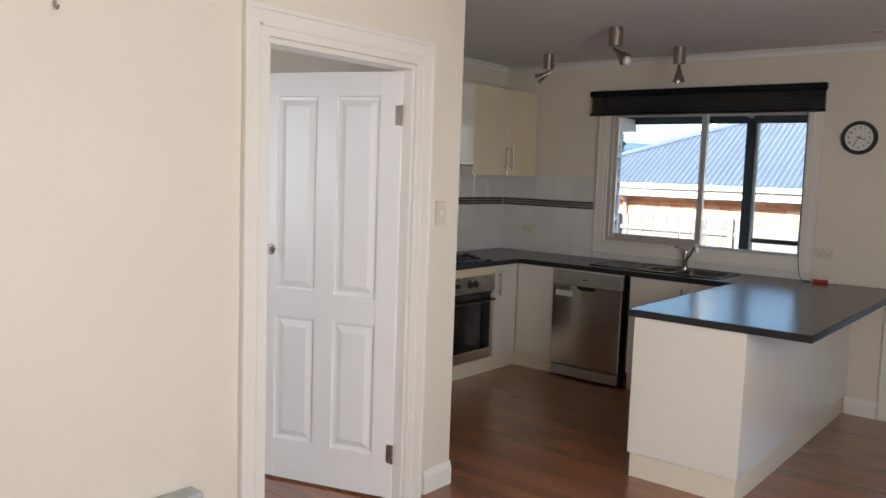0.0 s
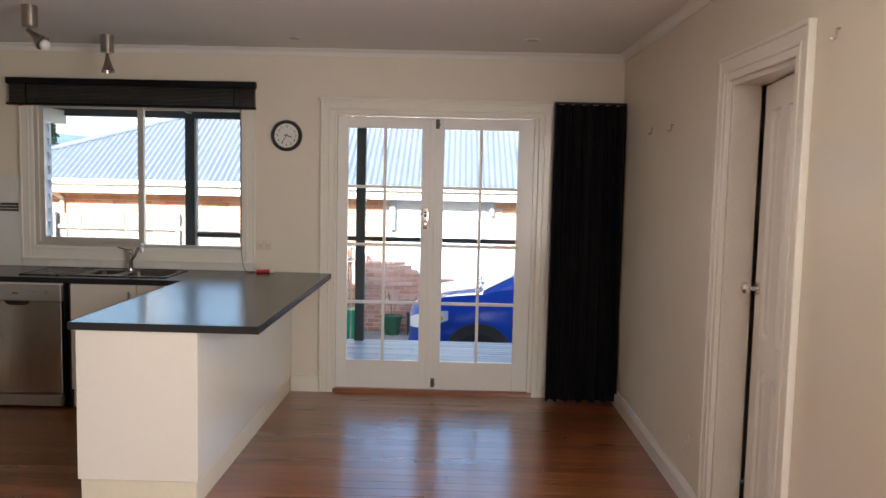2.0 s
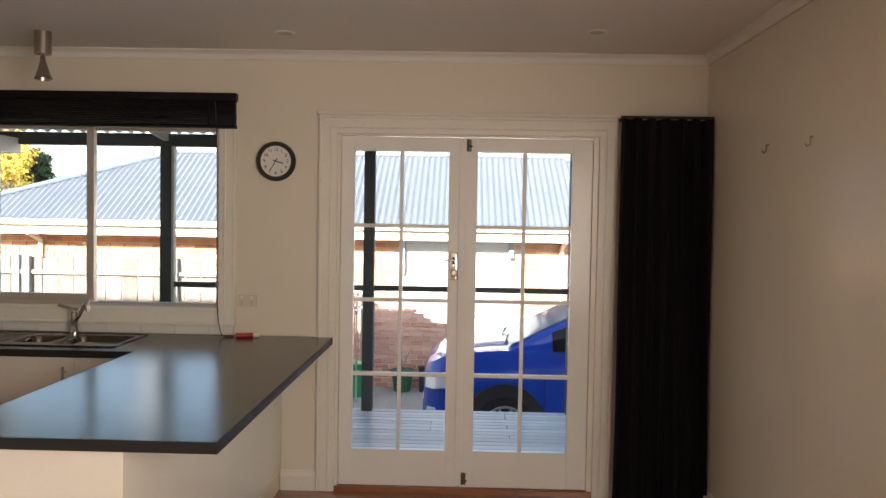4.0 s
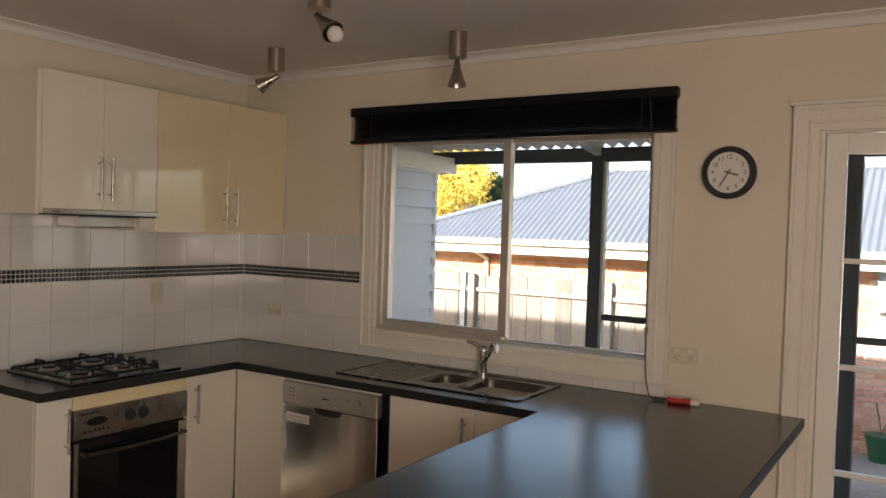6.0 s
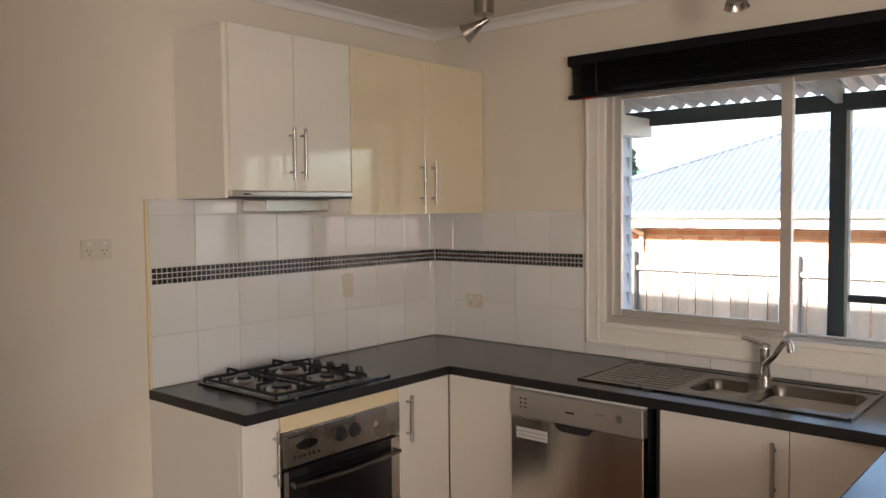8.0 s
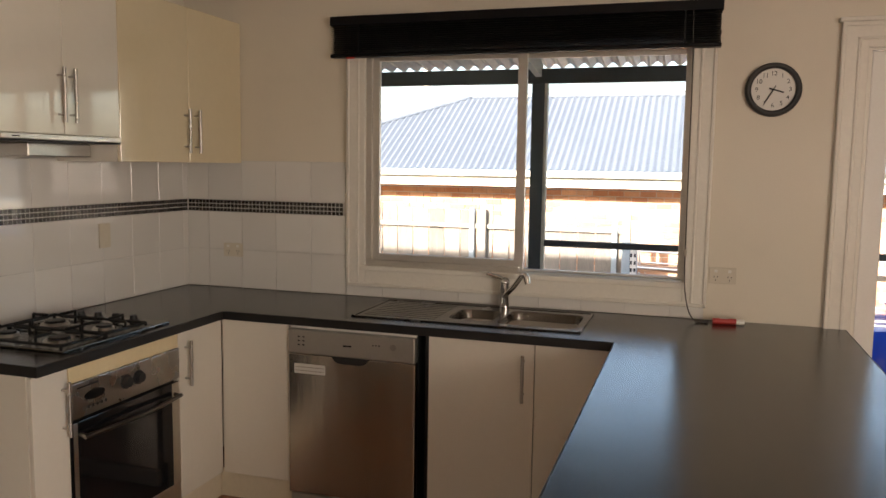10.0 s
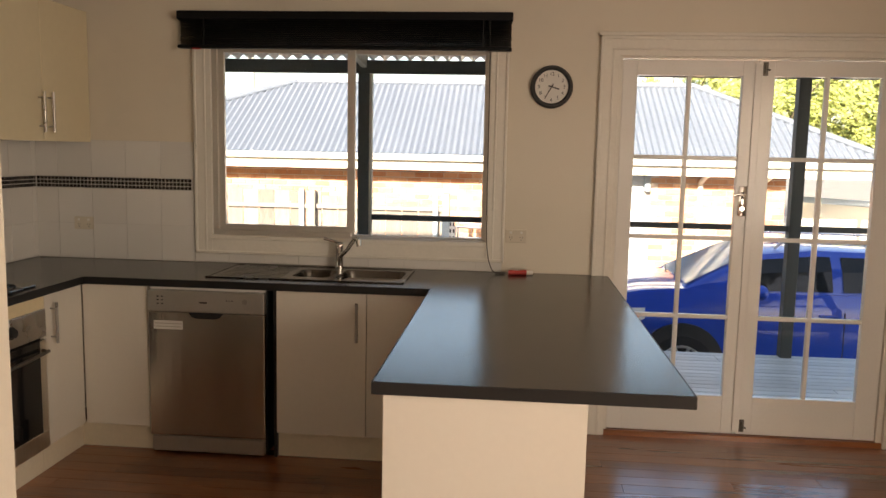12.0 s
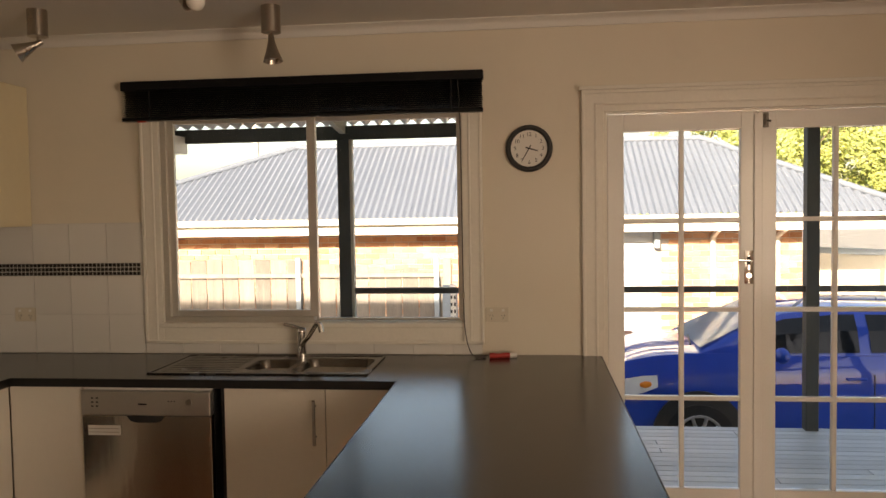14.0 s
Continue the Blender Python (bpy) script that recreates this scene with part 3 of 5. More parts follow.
sc = base_cab("sink_cabinet", 1.604, 2.398, -.60, -.004, "y", [(1.604, 2.057, 2.013), (2.057, 2.398, None)], "white laminate sink cabinet with two doors")
# the gap's shade is built as a dark panel
part("end_panel", B((1.588, 1.604, -.59, -.004, .001, U0 - .001)), DARKPL, sc, "dark panel painting the shade in the gap beside the dishwasher")

# peninsula
pen = thing("peninsula_cabinet", (2.69, -1.08, 0), "white laminate peninsula cabinet carrying the overhanging worktop", "cabinet", "base cabinets")
part("body", B((2.405, 2.965, -2.16, -.62, .131, U0 - .001)), LAM, pen)
part("end_panel", B((2.402, 2.985, -2.178, -2.16, .131, U0 - .002), bev=.0015), LAM, pen)
part("back_panel", B((2.967, 2.984, -2.159, -.006, .131, U0 - .002), bev=.0015), LAM, pen)
part("kickboard", B((2.416, 2.975, -2.170, -2.155, .001, .131)), KICK, pen, "cream kickboard")
part("kickboard", B((2.962, 2.976, -2.154, -.004, .001, .131)), KICK, pen, "cream kickboard")
part("kickboard", B((2.416, 2.43, -2.154, -.62, .001, .131)), KICK, pen, "cream kickboard")

# oven
ov = thing("built_in_oven", (.3, -1.227, 0), "stainless steel built-in oven under the hob", "oven")
part("housing", B((.01, .575, -1.530, -.923, .131, U0 - .002)), DARKPL, ov)
part("cream_panel", B((.582, .60, -1.531, -.923, .795, U0 - .003), bev=.001), CREAM, ov, "yellowed cream panel above the oven")
part("kickboard", B((.550, .566, -1.533, -.922, .001, .131)), KICK, ov)
cp = part("control_panel", B((.575, .608, -1.528, -.925, .665, .793), bev=.003, seg=2), STEELH, ov, "brushed steel control panel")
for y in (-1.255, -1.185):
    bm = bmesh.new()
    cyl(bm, (.608, y, .735), (.614, y, .735), .028, seg=24)
    cyl(bm, (.614, y, .735), (.630, y, .735), .022, .019, seg=24)
    part("knob", bm, DARKPL, cp, "black round knob", True)
bm = bmesh.new()
cyl(bm, (.6075, -1.42, .735), (.611, -1.42, .735), .03, seg=24)
bmesh.ops.transform(bm, matrix=Matrix.Translation((0, -1.42, .735)) @ Matrix.Diagonal((1, 1.7, .6, 1)) @ Matrix.Translation((0, 1.42, -.735)), verts=bm.verts)
part("clock_display", bm, BLACKG, cp, "oval black clock display", True)
for i in range(6):
    bm = bmesh.new()
    cyl(bm, (.6075, -1.475 + i * .022, .695), (.6105, -1.475 + i * .022, .695), .006, seg=10)
    part("button", bm, DARKPL, cp)
part("logo_mark", B((.6078, .6086, -1.505, -1.40, .771, .777)), DARKPL, cp)
od = part("oven_door", B((.578, .605, -1.527, -.926, .175, .652), bev=.003, seg=2), BLACKG, ov, "black glass oven door")
part("lower_trim", B((.580, .607, -1.527, -.926, .133, .215), bev=.002), STEEL, od, "steel trim under the glass")
part("side_trim", B((.6045, .6065, -1.525, -1.505, .216, .65)), STEEL, od)
part("side_trim", B((.6045, .6065, -.975, -.928, .216, .65)), STEEL, od)
bm = bmesh.new()
tube(bm, [(.632, -1.50, .60), (.645, -1.36, .598), (.649, -1.225, .597), (.645, -1.09, .598), (.632, -.95, .60)], .0085, 12)
for y in (-1.49, -.96):
    cyl(bm, (.60, y, .605), (.633, y, .60), .008, seg=10)
part("handle", bm, HANDLEM, od, "brushed steel handle rail", True)

# hob
hob = thing("gas_hob", (.31, -1.24, HB), "stainless steel four-burner gas hob with black trivets", "hob")
part("tray", B((.06, .58, -1.525, -.945, HB, HB + .010), bev=.004, seg=2), SINKM, hob)
burn = [(.20, -1.40, .034), (.44, -1.40, .045), (.20, -1.17, .045), (.44, -1.17, .036)]
for x, y, r in burn:
    bm = bmesh.new()
    cyl(bm, (x, y, HB + .010), (x, y, HB + .020), r * 1.25, r * 1.1, seg=24)
    bu = part("burner", bm, STEELH, hob, "", True)
    bm = bmesh.new()
    cyl(bm, (x, y, HB + .020), (x, y, HB + .028), r * .9, r * .8, seg=24)
    part("burner_cap", bm, BLACKM, bu, "", True)
for y0, y1 in ((-1.51, -1.295), (-1.285, -1.06)):
    bm = bmesh.new()
    yc = (y0 + y1) / 2
    z = HB + .046
    tube(bm, [(.09, y0, HB + .022), (.55, y0, HB + .022), (.55, y1, HB + .022), (.09, y1, HB + .022), (.09, y0, HB + .022)], .006, 8)
    for x in (.20, .44):
        for dx, dy in ((1, 0), (-1, 0), (0, 1), (0, -1)):
            far = Vector((x + dx * .105, yc + dy * (y1 - y0) / 2, z))
            near = Vector((x + dx * .035, yc + dy * .035, z))
            tube(bm, [Vector((far.x, far.y, HB + .022)), far, near], .0058, 8)
    for x in (.09, .55):
        for y in (y0, y1):
            cyl(bm, (x, y, HB + .009), (x, y, HB + .024), .006, seg=6)
    part("trivet", bm, BLACKM, hob, "black cast trivet", True)
for i in range(4):
    bm = bmesh.new()
    x = .17 + i * .09
    cyl(bm, (x, -.995, HB + .010), (x, -.995, HB + .016), .022, seg=18)
    cyl(bm, (x, -.995, HB + .016), (x, -.995, HB + .034), .017, .014, seg=18)
    part("knob", bm, DARKPL, hob, "black knob", True)

# dishwasher
dw = thing("dishwasher", (1.254, -.3, 0), "stainless steel dishwasher between the white cabinets", "dishwasher")
part("body", B((.955, 1.553, -.585, -.02, .02, U0 - .008)), DARKPL, dw)
dwd = part("door", B((.956, 1.552, -.622, -.586, .10, .735), bev=.004, seg=2), DWSTEEL, dw, "brushed steel door with vertical bands put in for reflections")
cpn = part("control_panel", B((.956, 1.552, -.626, -.586, .737, .845), bev=.006, seg=2), PANELM, dw, "pale steel control panel")
part("top_trim", B((.958, 1.55, -.60, -.5, .846, U0 - .004)), PLAST, dw)
part("toe_panel", B((.962, 1.546, -.617, -.586, .012, .094), bev=.006), PANELM, dw)
bm = bmesh.new()
prism(bm, [(1.165, .737), (1.343, .737), (1.325, .713), (1.30, .706), (1.208, .706), (1.183, .713)], "y", -.6235, -.60)
part("grip_recess", bm, DARKPL, dwd, "dark recessed door grip")
part("label_plate", B((.985, 1.135, -.6235, -.6215, .648, .692)), PLAST, dwd, "white printed label")
for j in range(2):
    part("label_print", B((.99, 1.13, -.6242, -.6236, .660 + j * .016, .663 + j * .016)), NICKEL, dwd)
for i in range(6):
    part("button", B((1.005 + .022 * (i % 2), 1.015 + .022 * (i % 2), -.6275, -.6255, .775 + .018 * (i // 2), .781 + .018 * (i // 2))), DARKPL, cpn)
part("logo_mark", B((1.222, 1.262, -.6272, -.6255, .785, .792)), DARKPL, cpn)
bm = bmesh.new()
cyl(bm, (1.455, -.626, .80), (1.455, -.630, .80), .014, seg=18)
part("power_button", bm, STEELH, cpn, "", True)
for i in range(3):
    part("button", B((1.36 + i * .014, 1.365 + i * .014, -.6275, -.6255, .80, .805)), DARKPL, cpn)

# sink and tap
sk = thing("sink", (1.72, -.30, HB), "stainless steel sink with two bowls and a drainer", "sink")
bm = bmesh.new()
x0, x1, y0, y1 = SK
for a, b in ((x0, BW[0][0]), (BW[0][1], BW[1][0]), (BW[1][1], x1)):
    bx(bm, a, b, y0, y1, HB, HB + .004)
for w in BW:
    bx(bm, w[0], w[1], y0, w[2], HB, HB + .004)
    bx(bm, w[0], w[1], w[3], y1, HB, HB + .004)
for a, b, c, d in ((x0, x1, y0, y0 + .012), (x0, x1, y1 - .012, y1), (x0, x0 + .012, y0, y1), (x1 - .012, x1, y0, y1)):
    bx(bm, a, b, c, d, HB + .001, HB + .0075, .002)
part("rim", bm, SINKM, sk)
for w, dep in zip(BW, (.12, .165)):
    bm = bmesh.new()
    rings = []
    for s, z in ((0, HB + .004), (.006, HB - .012), (.012, HB - dep + .03), (.035, HB - dep)):
        ring = []
        rr = .05
        for cx, cy, a0 in ((w[1] - s - rr, w[3] - s - rr, 0), (w[0] + s + rr, w[3] - s - rr, 90), (w[0] + s + rr, w[2] + s + rr, 180), (w[1] - s - rr, w[2] + s + rr, 270)):
            for k in range(5):
                a = radians(a0 + k * 22.5)
                ring.append(bm.verts.new((cx + rr * math.cos(a), cy + rr * math.sin(a), z)))
        rings.append(ring)
    outer = [bm.verts.new(p) for p in ((w[1], w[3], HB + .004), (w[0], w[3], HB + .004), (w[0], w[2], HB + .004), (w[1], w[2], HB + .004))]
    for q in range(4):
        seg5 = rings[0][q * 5:q * 5 + 5]
        for k in range(4):
            bm.faces.new((outer[q], seg5[k], seg5[k + 1]))
        nx = rings[0][(q * 5 + 5) % 20]
        bm.faces.new((outer[q], seg5[4], nx, outer[(q + 1) % 4]))
    for a, b in zip(rings, rings[1:]):
        for k in range(20):
            bm.faces.new((a[k], a[(k + 1) % 20], b[(k + 1) % 20], b[k]))
    bm.faces.new(rings[-1])
    cx, cy = (w[0] + w[1]) / 2, (w[2] + w[3]) / 2
    bw = part("bowl", bm, SINKM, sk, "", True)
    bm = bmesh.new()
    cyl(bm, (cx, cy, HB - dep), (cx, cy, HB - dep + .004), .04, seg=20)
    part("waste", bm, CHROME, bw, "", True)
for i in range(9):
    y = -.47 + i * .042
    bm = bmesh.new()
    bx(bm, 1.255, 1.585, y, y + .016, HB + .0035, HB + .0052, .0014)
    part("drainer_ridge", bm, SINKM, sk)
tap = thing("mixer_tap", (1.81, -.09, HB), "chrome mixer tap with a swivel spout and lever", "tap")
bm = bmesh.new()
T0 = Vector((1.81, -.095, HB + .004))
cyl(bm, T0, T0 + Vector((0, 0, .012)), .028)
cyl(bm, T0 + Vector((0, 0, .012)), T0 + Vector((0, 0, .125)), .021, .023)
bmesh.ops.create_uvsphere(bm, u_segments=16, v_segments=8, radius=.024, matrix=Matrix.Translation(T0 + Vector((0, 0, .125))))
part("body", bm, CHROME, tap, "", True)
bm = bmesh.new()
tube(bm, [T0 + Vector((0, -.01, .06)), T0 + Vector((.05, -.05, .11)), T0 + Vector((.10, -.09, .175)), T0 + Vector((.115, -.10, .178)), T0 + Vector((.125, -.105, .165))], .012, 12)
cyl(bm, T0 + Vector((.122, -.103, .172)), T0 + Vector((.130, -.108, .138)), .014, .013)
part("spout", bm, CHROME, tap, "", True)
bm = bmesh.new()
tube(bm, [T0 + Vector((0, 0, .135)), T0 + Vector((-.03, -.01, .15)), T0 + Vector((-.085, -.02, .165))], .008, 10)
part("lever", bm, CHROME, tap, "", True)


# wall cabinets and rangehood
def wall_cab(name, y0, y1, z0, z1, doors, m, label):
    c = thing(name, (.16, (y0 + y1) / 2, z0), label, "cabinet", "wall cabinets")
    part("body", B((.004, .325, y0, y1, z0, z1)), LAM, c)
    for a, b, h in doors:
        d = part("door", B((.327, .345, a + .0015, b - .0015, z0 + .001, z1), bev=.0015), m, c)
        bar_handle(d, .345, h, z0 + .045, z0 + .25, "x")
    return c


wall_cab("wall_cabinet", -1.538, -.931, 1.668, 2.288, [(-1.538, -1.235, -1.262), (-1.235, -.931, -1.205)], GLOSS, "gloss white wall cabinet above the rangehood")
wall_cab("wall_cabinet", -.929, -.004, 1.567, 2.288, [(-.929, -.455, -.49), (-.455, -.004, -.41)], GLOSSY, "yellow-cream gloss wall cabinet in the corner")
for c in [o for o in bpy.data.objects if o.name == "wall_cabinet"]:
    part("side_panel", B((.004, .326, -1.554, -1.5385, 1.640, 2.288), bev=.001), LAM, c, "white laminate side panel")
rh = thing("rangehood", (.16, -1.235, 1.63), "slim stainless rangehood under the wall cabinet", "rangehood")
part("body", B((.01, .30, -1.535, -.934, 1.645, 1.666)), STEELH, rh)
part("visor", B((.30, .352, -1.537, -.932, 1.645, 1.6675), bev=.003, seg=2), STEEL, rh, "brushed steel front strip")
part("filter_housing", B((.03, .20, -1.27, -.936, 1.585, 1.638), bev=.004), PANELM, rh, "steel filter housing")
# dark strip paints the shade below the visor
part("lower_lip", B((.02, .348, -1.536, -.933, 1.639, 1.6445)), DARKPL, rh, "dark strip painting the shade under the rangehood")
part("logo_mark", B((.352, .3526, -1.49, -1.455, 1.653, 1.658)), DARKPL, rh)

# ---- outside ----
GZ = -0.92
gb = bmesh.new()
ctr = [(-1200, -600), (1200, -600), (1200, 1800), (-1200, 1800)]
gb.faces.new([gb.verts.new((x, y, GZ)) for x, y in ctr])
structure("ground", gb, GROUND, "gravel and dirt yard running to the distance", "ground")

# verandah
deck = thing("deck", (3.4, 1.2, -.05), "weathered grey timber verandah deck", "deck", kind="structure")
part("joists", B((-1, 7.2, .14, .2, -.3, -.055), (-1, 7.2, 1.0, 1.06, -.3, -.055), (-1, 7.2, 2.06, 2.12, -.3, -.055)), POSTM, deck)
for i, x in enumerate((-.2, 1.52, 3.24, 4.96, 6.68)):
    if i:
        p = thing("verandah_post", (x, 2.1, 0), "dark green painted timber verandah post", "post", "verandah posts")
        part("post", B((x - .045, x + .045, 2.055, 2.145, -.03, 2.17), bev=.004), POSTM, p)
    if i == 1:
        part("pale_strip", B((x + .0455, x + .068, 2.07, 2.13, -.03, 2.17), bev=.002), RAFTM, p, "pale timber strip on the post")
    part("stump", B((x - .05, x + .05, 2.02, 2.1, GZ, -.3)), POSTM, deck)
structure("verandah_beam", B((-1.2, 7.3, 2.07, 2.13, 2.17, 2.275), bev=.003), POSTM, "dark painted verandah beam on posts", "beam")
for x in (1.52, 3.24, 4.96, 6.68):
    r = bmesh.new()
    bx(r, x - .022, x + .022, .15, 2.12, -.05, .05)
    bmesh.ops.transform(r, matrix=Matrix.Translation((0, 2.1, 2.262)) @ Matrix.Rotation(radians(-6.5), 4, "X") @ Matrix.Translation((0, -2.1, 0)), verts=r.verts)
    solo("verandah_rafter", r, RAFTM, "pale painted timber rafter under the verandah roof", "rafter", "structure")
for a, b in ((1.565, 3.195), (3.285, 4.915), (5.005, 6.635)):
    solo("verandah_rail", B((a, b, 2.08, 2.12, .985, 1.03), bev=.004), POSTM, "dark painted timber verandah handrail", "rail", "structure")


def corrugated(bm, x0, x1, y0, y1, z0, z1, period, amp, per=6):
    n = int((x1 - x0) / period * per)
    top, lowr = [], []
    for i in range(n + 1):
        x = x0 + (x1 - x0) * i / n
        w = amp * math.sin(2 * math.pi * x / period)
        top.append(bm.verts.new((x, y0, z0 + w)))
        lowr.append(bm.verts.new((x, y1, z1 + w)))
    for i in range(n):
        bm.faces.new((top[i], top[i + 1], lowr[i + 1], lowr[i]))
    return bm


cb = corrugated(bmesh.new(), -.3, 7.3, .12, 2.3, 2.60, 2.315, .105, .019)
structure("verandah_roof", cb, VERM, "corrugated galvanised verandah roof sheet", "roof", True)
# roof never in view; ridge height and hip set to shade the yard
hr = bmesh.new()
hv = [hr.verts.new(p) for p in ((-9, .25, 2.62), (6.1, .25, 2.62), (6.1, -9.8, 2.62), (-9, -9.8, 2.62), (-.2, -3.5, 4.75), (-6, -3.5, 4.75))]
for q in ((0, 1, 4, 5), (1, 2, 4), (2, 3, 5, 4), (3, 0, 5)):
    hr.faces.new([hv[k] for k in q])
bmesh.ops.solidify(hr, geom=hr.faces[:], thickness=.05)
structure("house_roof", hr, ROOFM, "unseen steel roof over the rooms, shaped for its shadow on the yard", "roof")

# weatherboard wing
wing = thing("weatherboard_wing", (-1.5, 1.0, GZ), "white weatherboard wing of the house by the window", "house wing", kind="structure")
part("core", B((-3.2, .185, .16, 1.86, GZ, 2.30)), MORTAR, wing)
z = GZ + .02
while z < 2.1:
    bm = bmesh.new()
    prism(bm, [(.185, z), (.230, z), (.197, z + .142), (.185, z + .142)], "y", .13, 1.85)
    ob = part("weatherboard", bm, WBOARD, wing)
    z += .135
part("corner_stop", B((.18, .222, 1.845, 1.885, GZ, 2.12), bev=.002), WBOARD, wing)
part("fascia", B((.222, .262, .13, 2.085, 2.09, 2.22), (-3.2, .262, 2.086, 2.11, 2.09, 2.22), (-3.2, .221, 1.886, 2.085, 2.10, 2.12)), GUTM, wing, "pale painted eave fascia")


# neighbouring house
FY, GY, GZT = 8.56, 8.05, 1.51
nh = thing("neighbour_house", (2.5, 11, GZ), "orange brick house with a grey corrugated hip roof", "house")
RX0, RX1 = -4.75, 8.45
WXE = 7.0
AX0, AX1, AY, AZ = -1.3, 5.85, 10.25, 2.78
part("wall", B((RX0 + .3, WXE, FY + .012, FY + .2, GZ, 1.32), (RX0 + .5, RX0 + .7, FY + .2, 15, GZ, 1.32), (WXE - .2, WXE, FY + .2, 15, GZ, 1.32)), MORTAR, nh, "brickwork mortar")
rb = bmesh.new()
n = int((RX1 - RX0) / .105 * 8)
up, lo = [], []
for i in range(n + 1):
    x = RX0 + (RX1 - RX0) * i / n
    k = min(1, (x - RX0) / (AX0 - RX0), (RX1 - x) / (RX1 - AX1))
    w = .021 * math.sin(2 * math.pi * x / .105)
    lo.append(rb.verts.new((x, GY + .02, GZT + w)))
    up.append(rb.verts.new((x, GY + (AY - GY) * k, GZT + (AZ - GZT) * k + w)))
for i in range(n):
    rb.faces.new((lo[i], lo[i + 1], up[i + 1], up[i]))
roof = part("roof", rb, ROOFM, nh, "", True)
rb = bmesh.new()
A, Bq = (AX0, AY, AZ - .01), (AX1, AY, AZ - .01)
P = [rb.verts.new(p) for p in ((RX0, GY, GZT - .01), (RX0, 15, GZT - .01), A, Bq, (RX1, GY, GZT - .01), (RX1, 15, GZT - .01), (AX0, 12.6, AZ - .01), (AX1, 12.6, AZ - .01))]
rb.faces.new((P[0], P[1], P[6], P[2])), rb.faces.new((P[4], P[3], P[7], P[5])), rb.faces.new((P[2], P[6], P[7], P[3])), rb.faces.new((P[6], P[1], P[5], P[7]))
part("roof_side", rb, ROOFM, nh)
for a, b in (((RX0, GY, GZT + .03), (AX0, AY, AZ + .02)), ((AX0, AY, AZ + .02), (AX1, AY, AZ + .02)), ((AX1, AY, AZ + .02), (RX1, GY, GZT + .03))):
    bm = bmesh.new()
    cyl(bm, a, b, .05, seg=10)
    part("ridge_cap", bm, ROOFM, roof, "", True)
part("gutter", B((RX0 - .05, RX1 + .05, GY - .09, GY + .03, GZT - .10, GZT - .005), bev=.01, seg=2), GUTM, nh, "cream painted gutter")
part("soffit", B((RX0, RX1, GY + .03, FY + .02, 1.28, 1.30), (RX0, RX1, GY + .01, GY + .03, 1.26, GZT - .08)), GUTM, nh, "cream eave soffit")
for x in (-3.0, 5.68, 6.62):
    bm = bmesh.new()
    tube(bm, [(x, GY, 1.36), (x, GY + .05, 1.28), (x, FY - .05, 1.15), (x, FY - .05, GZ)], .04, 12)
    part("downpipe", bm, GUTM, nh, "cream downpipe", True)
gd = part("roller_door", B((3.10, 4.80, FY - .012, FY + .02, GZ, 1.24)), TRIM, nh, "white roller door under the eave")
for i in range(24):
    z = GZ + .02 + i * .09
    part("slat", B((3.102, 4.798, FY - .022, FY - .0121, z, z + .083), bev=.003), WBOARD, gd)
part("door_post", B((3.0, 3.098, FY - .16, FY + .01, .71, 1.27), bev=.003), FPOSTM, gd, "grey guide box")
part("door_post", B((4.802, 4.88, FY - .16, FY + .01, 1.0, 1.27), bev=.003), FPOSTM, gd, "grey guide box")
part("carport_post", B((8.20, 8.27, GY + .12, GY + .19, GZ, 1.30), bev=.004), GUTM, nh, "cream carport post")
# stand-in shape for an unidentified pale object past the carport
lw = thing("low_boundary_wall", (9.6, 9.9, GZ), "pale low shape with a grey top, standing in for an unidentified object", "garden wall")
part("render", prism(bmesh.new(), [(7.6, GZ), (12.5, GZ), (12.5, .58), (7.6, .82)], "y", 9.8, 9.95), GUTM, lw)
part("coping", prism(bmesh.new(), [(7.6, .821), (12.5, .581), (12.5, .68), (7.6, .92)], "y", 9.77, 9.98), FPOSTM, lw, "grey top edge")

# paling fence and brick wall
fence = thing("paling_fence", (-1.5, 7.0, GZ), "weathered timber paling fence with rails and posts", "fence")
x = -9.0
i = 0
random.seed(3)
while x < 1.75:
    h = .90 + random.uniform(-.02, .02) + (.05 if x < -.2 else 0) - max(0, (x + .2)) * .07
    part("paling", B((x, x + .220, 7.0 + random.uniform(0, .008), 7.018 + random.uniform(0, .006), GZ + .03, h)), FENCEM, fence)
    x += .236
for x in (-6.8, -4.6, -2.45, -.26, 1.70):
    part("post", B((x + .03, x + .14, 6.90, 7.0, GZ, .96), bev=.005), FENCEM, fence, "dark weathered post")
    part("steel_post", B((x - .10, x - .03, 6.92, 6.99, GZ, .98), bev=.005), FPOSTM, fence, "grey-blue metal post")
part("rail", B((-9, 1.75, 6.95, 6.999, .70, .76)), FENCEM, fence)
gw = thing("brick_garden_wall", (3.4, 7.3, GZ), "low red brick garden wall with a stepped, crumbling top", "garden wall")
GW = [(2.55, .38), (3.1, .36), (3.35, .22), (3.65, .10), (4.1, -.02), (4.4, -.17)]
part("core", prism(bmesh.new(), [(2.55, GZ), (4.4, GZ)] + [(x, z - .05) for x, z in GW[::-1]], "y", 7.24, 7.40), MORTAR, gw)


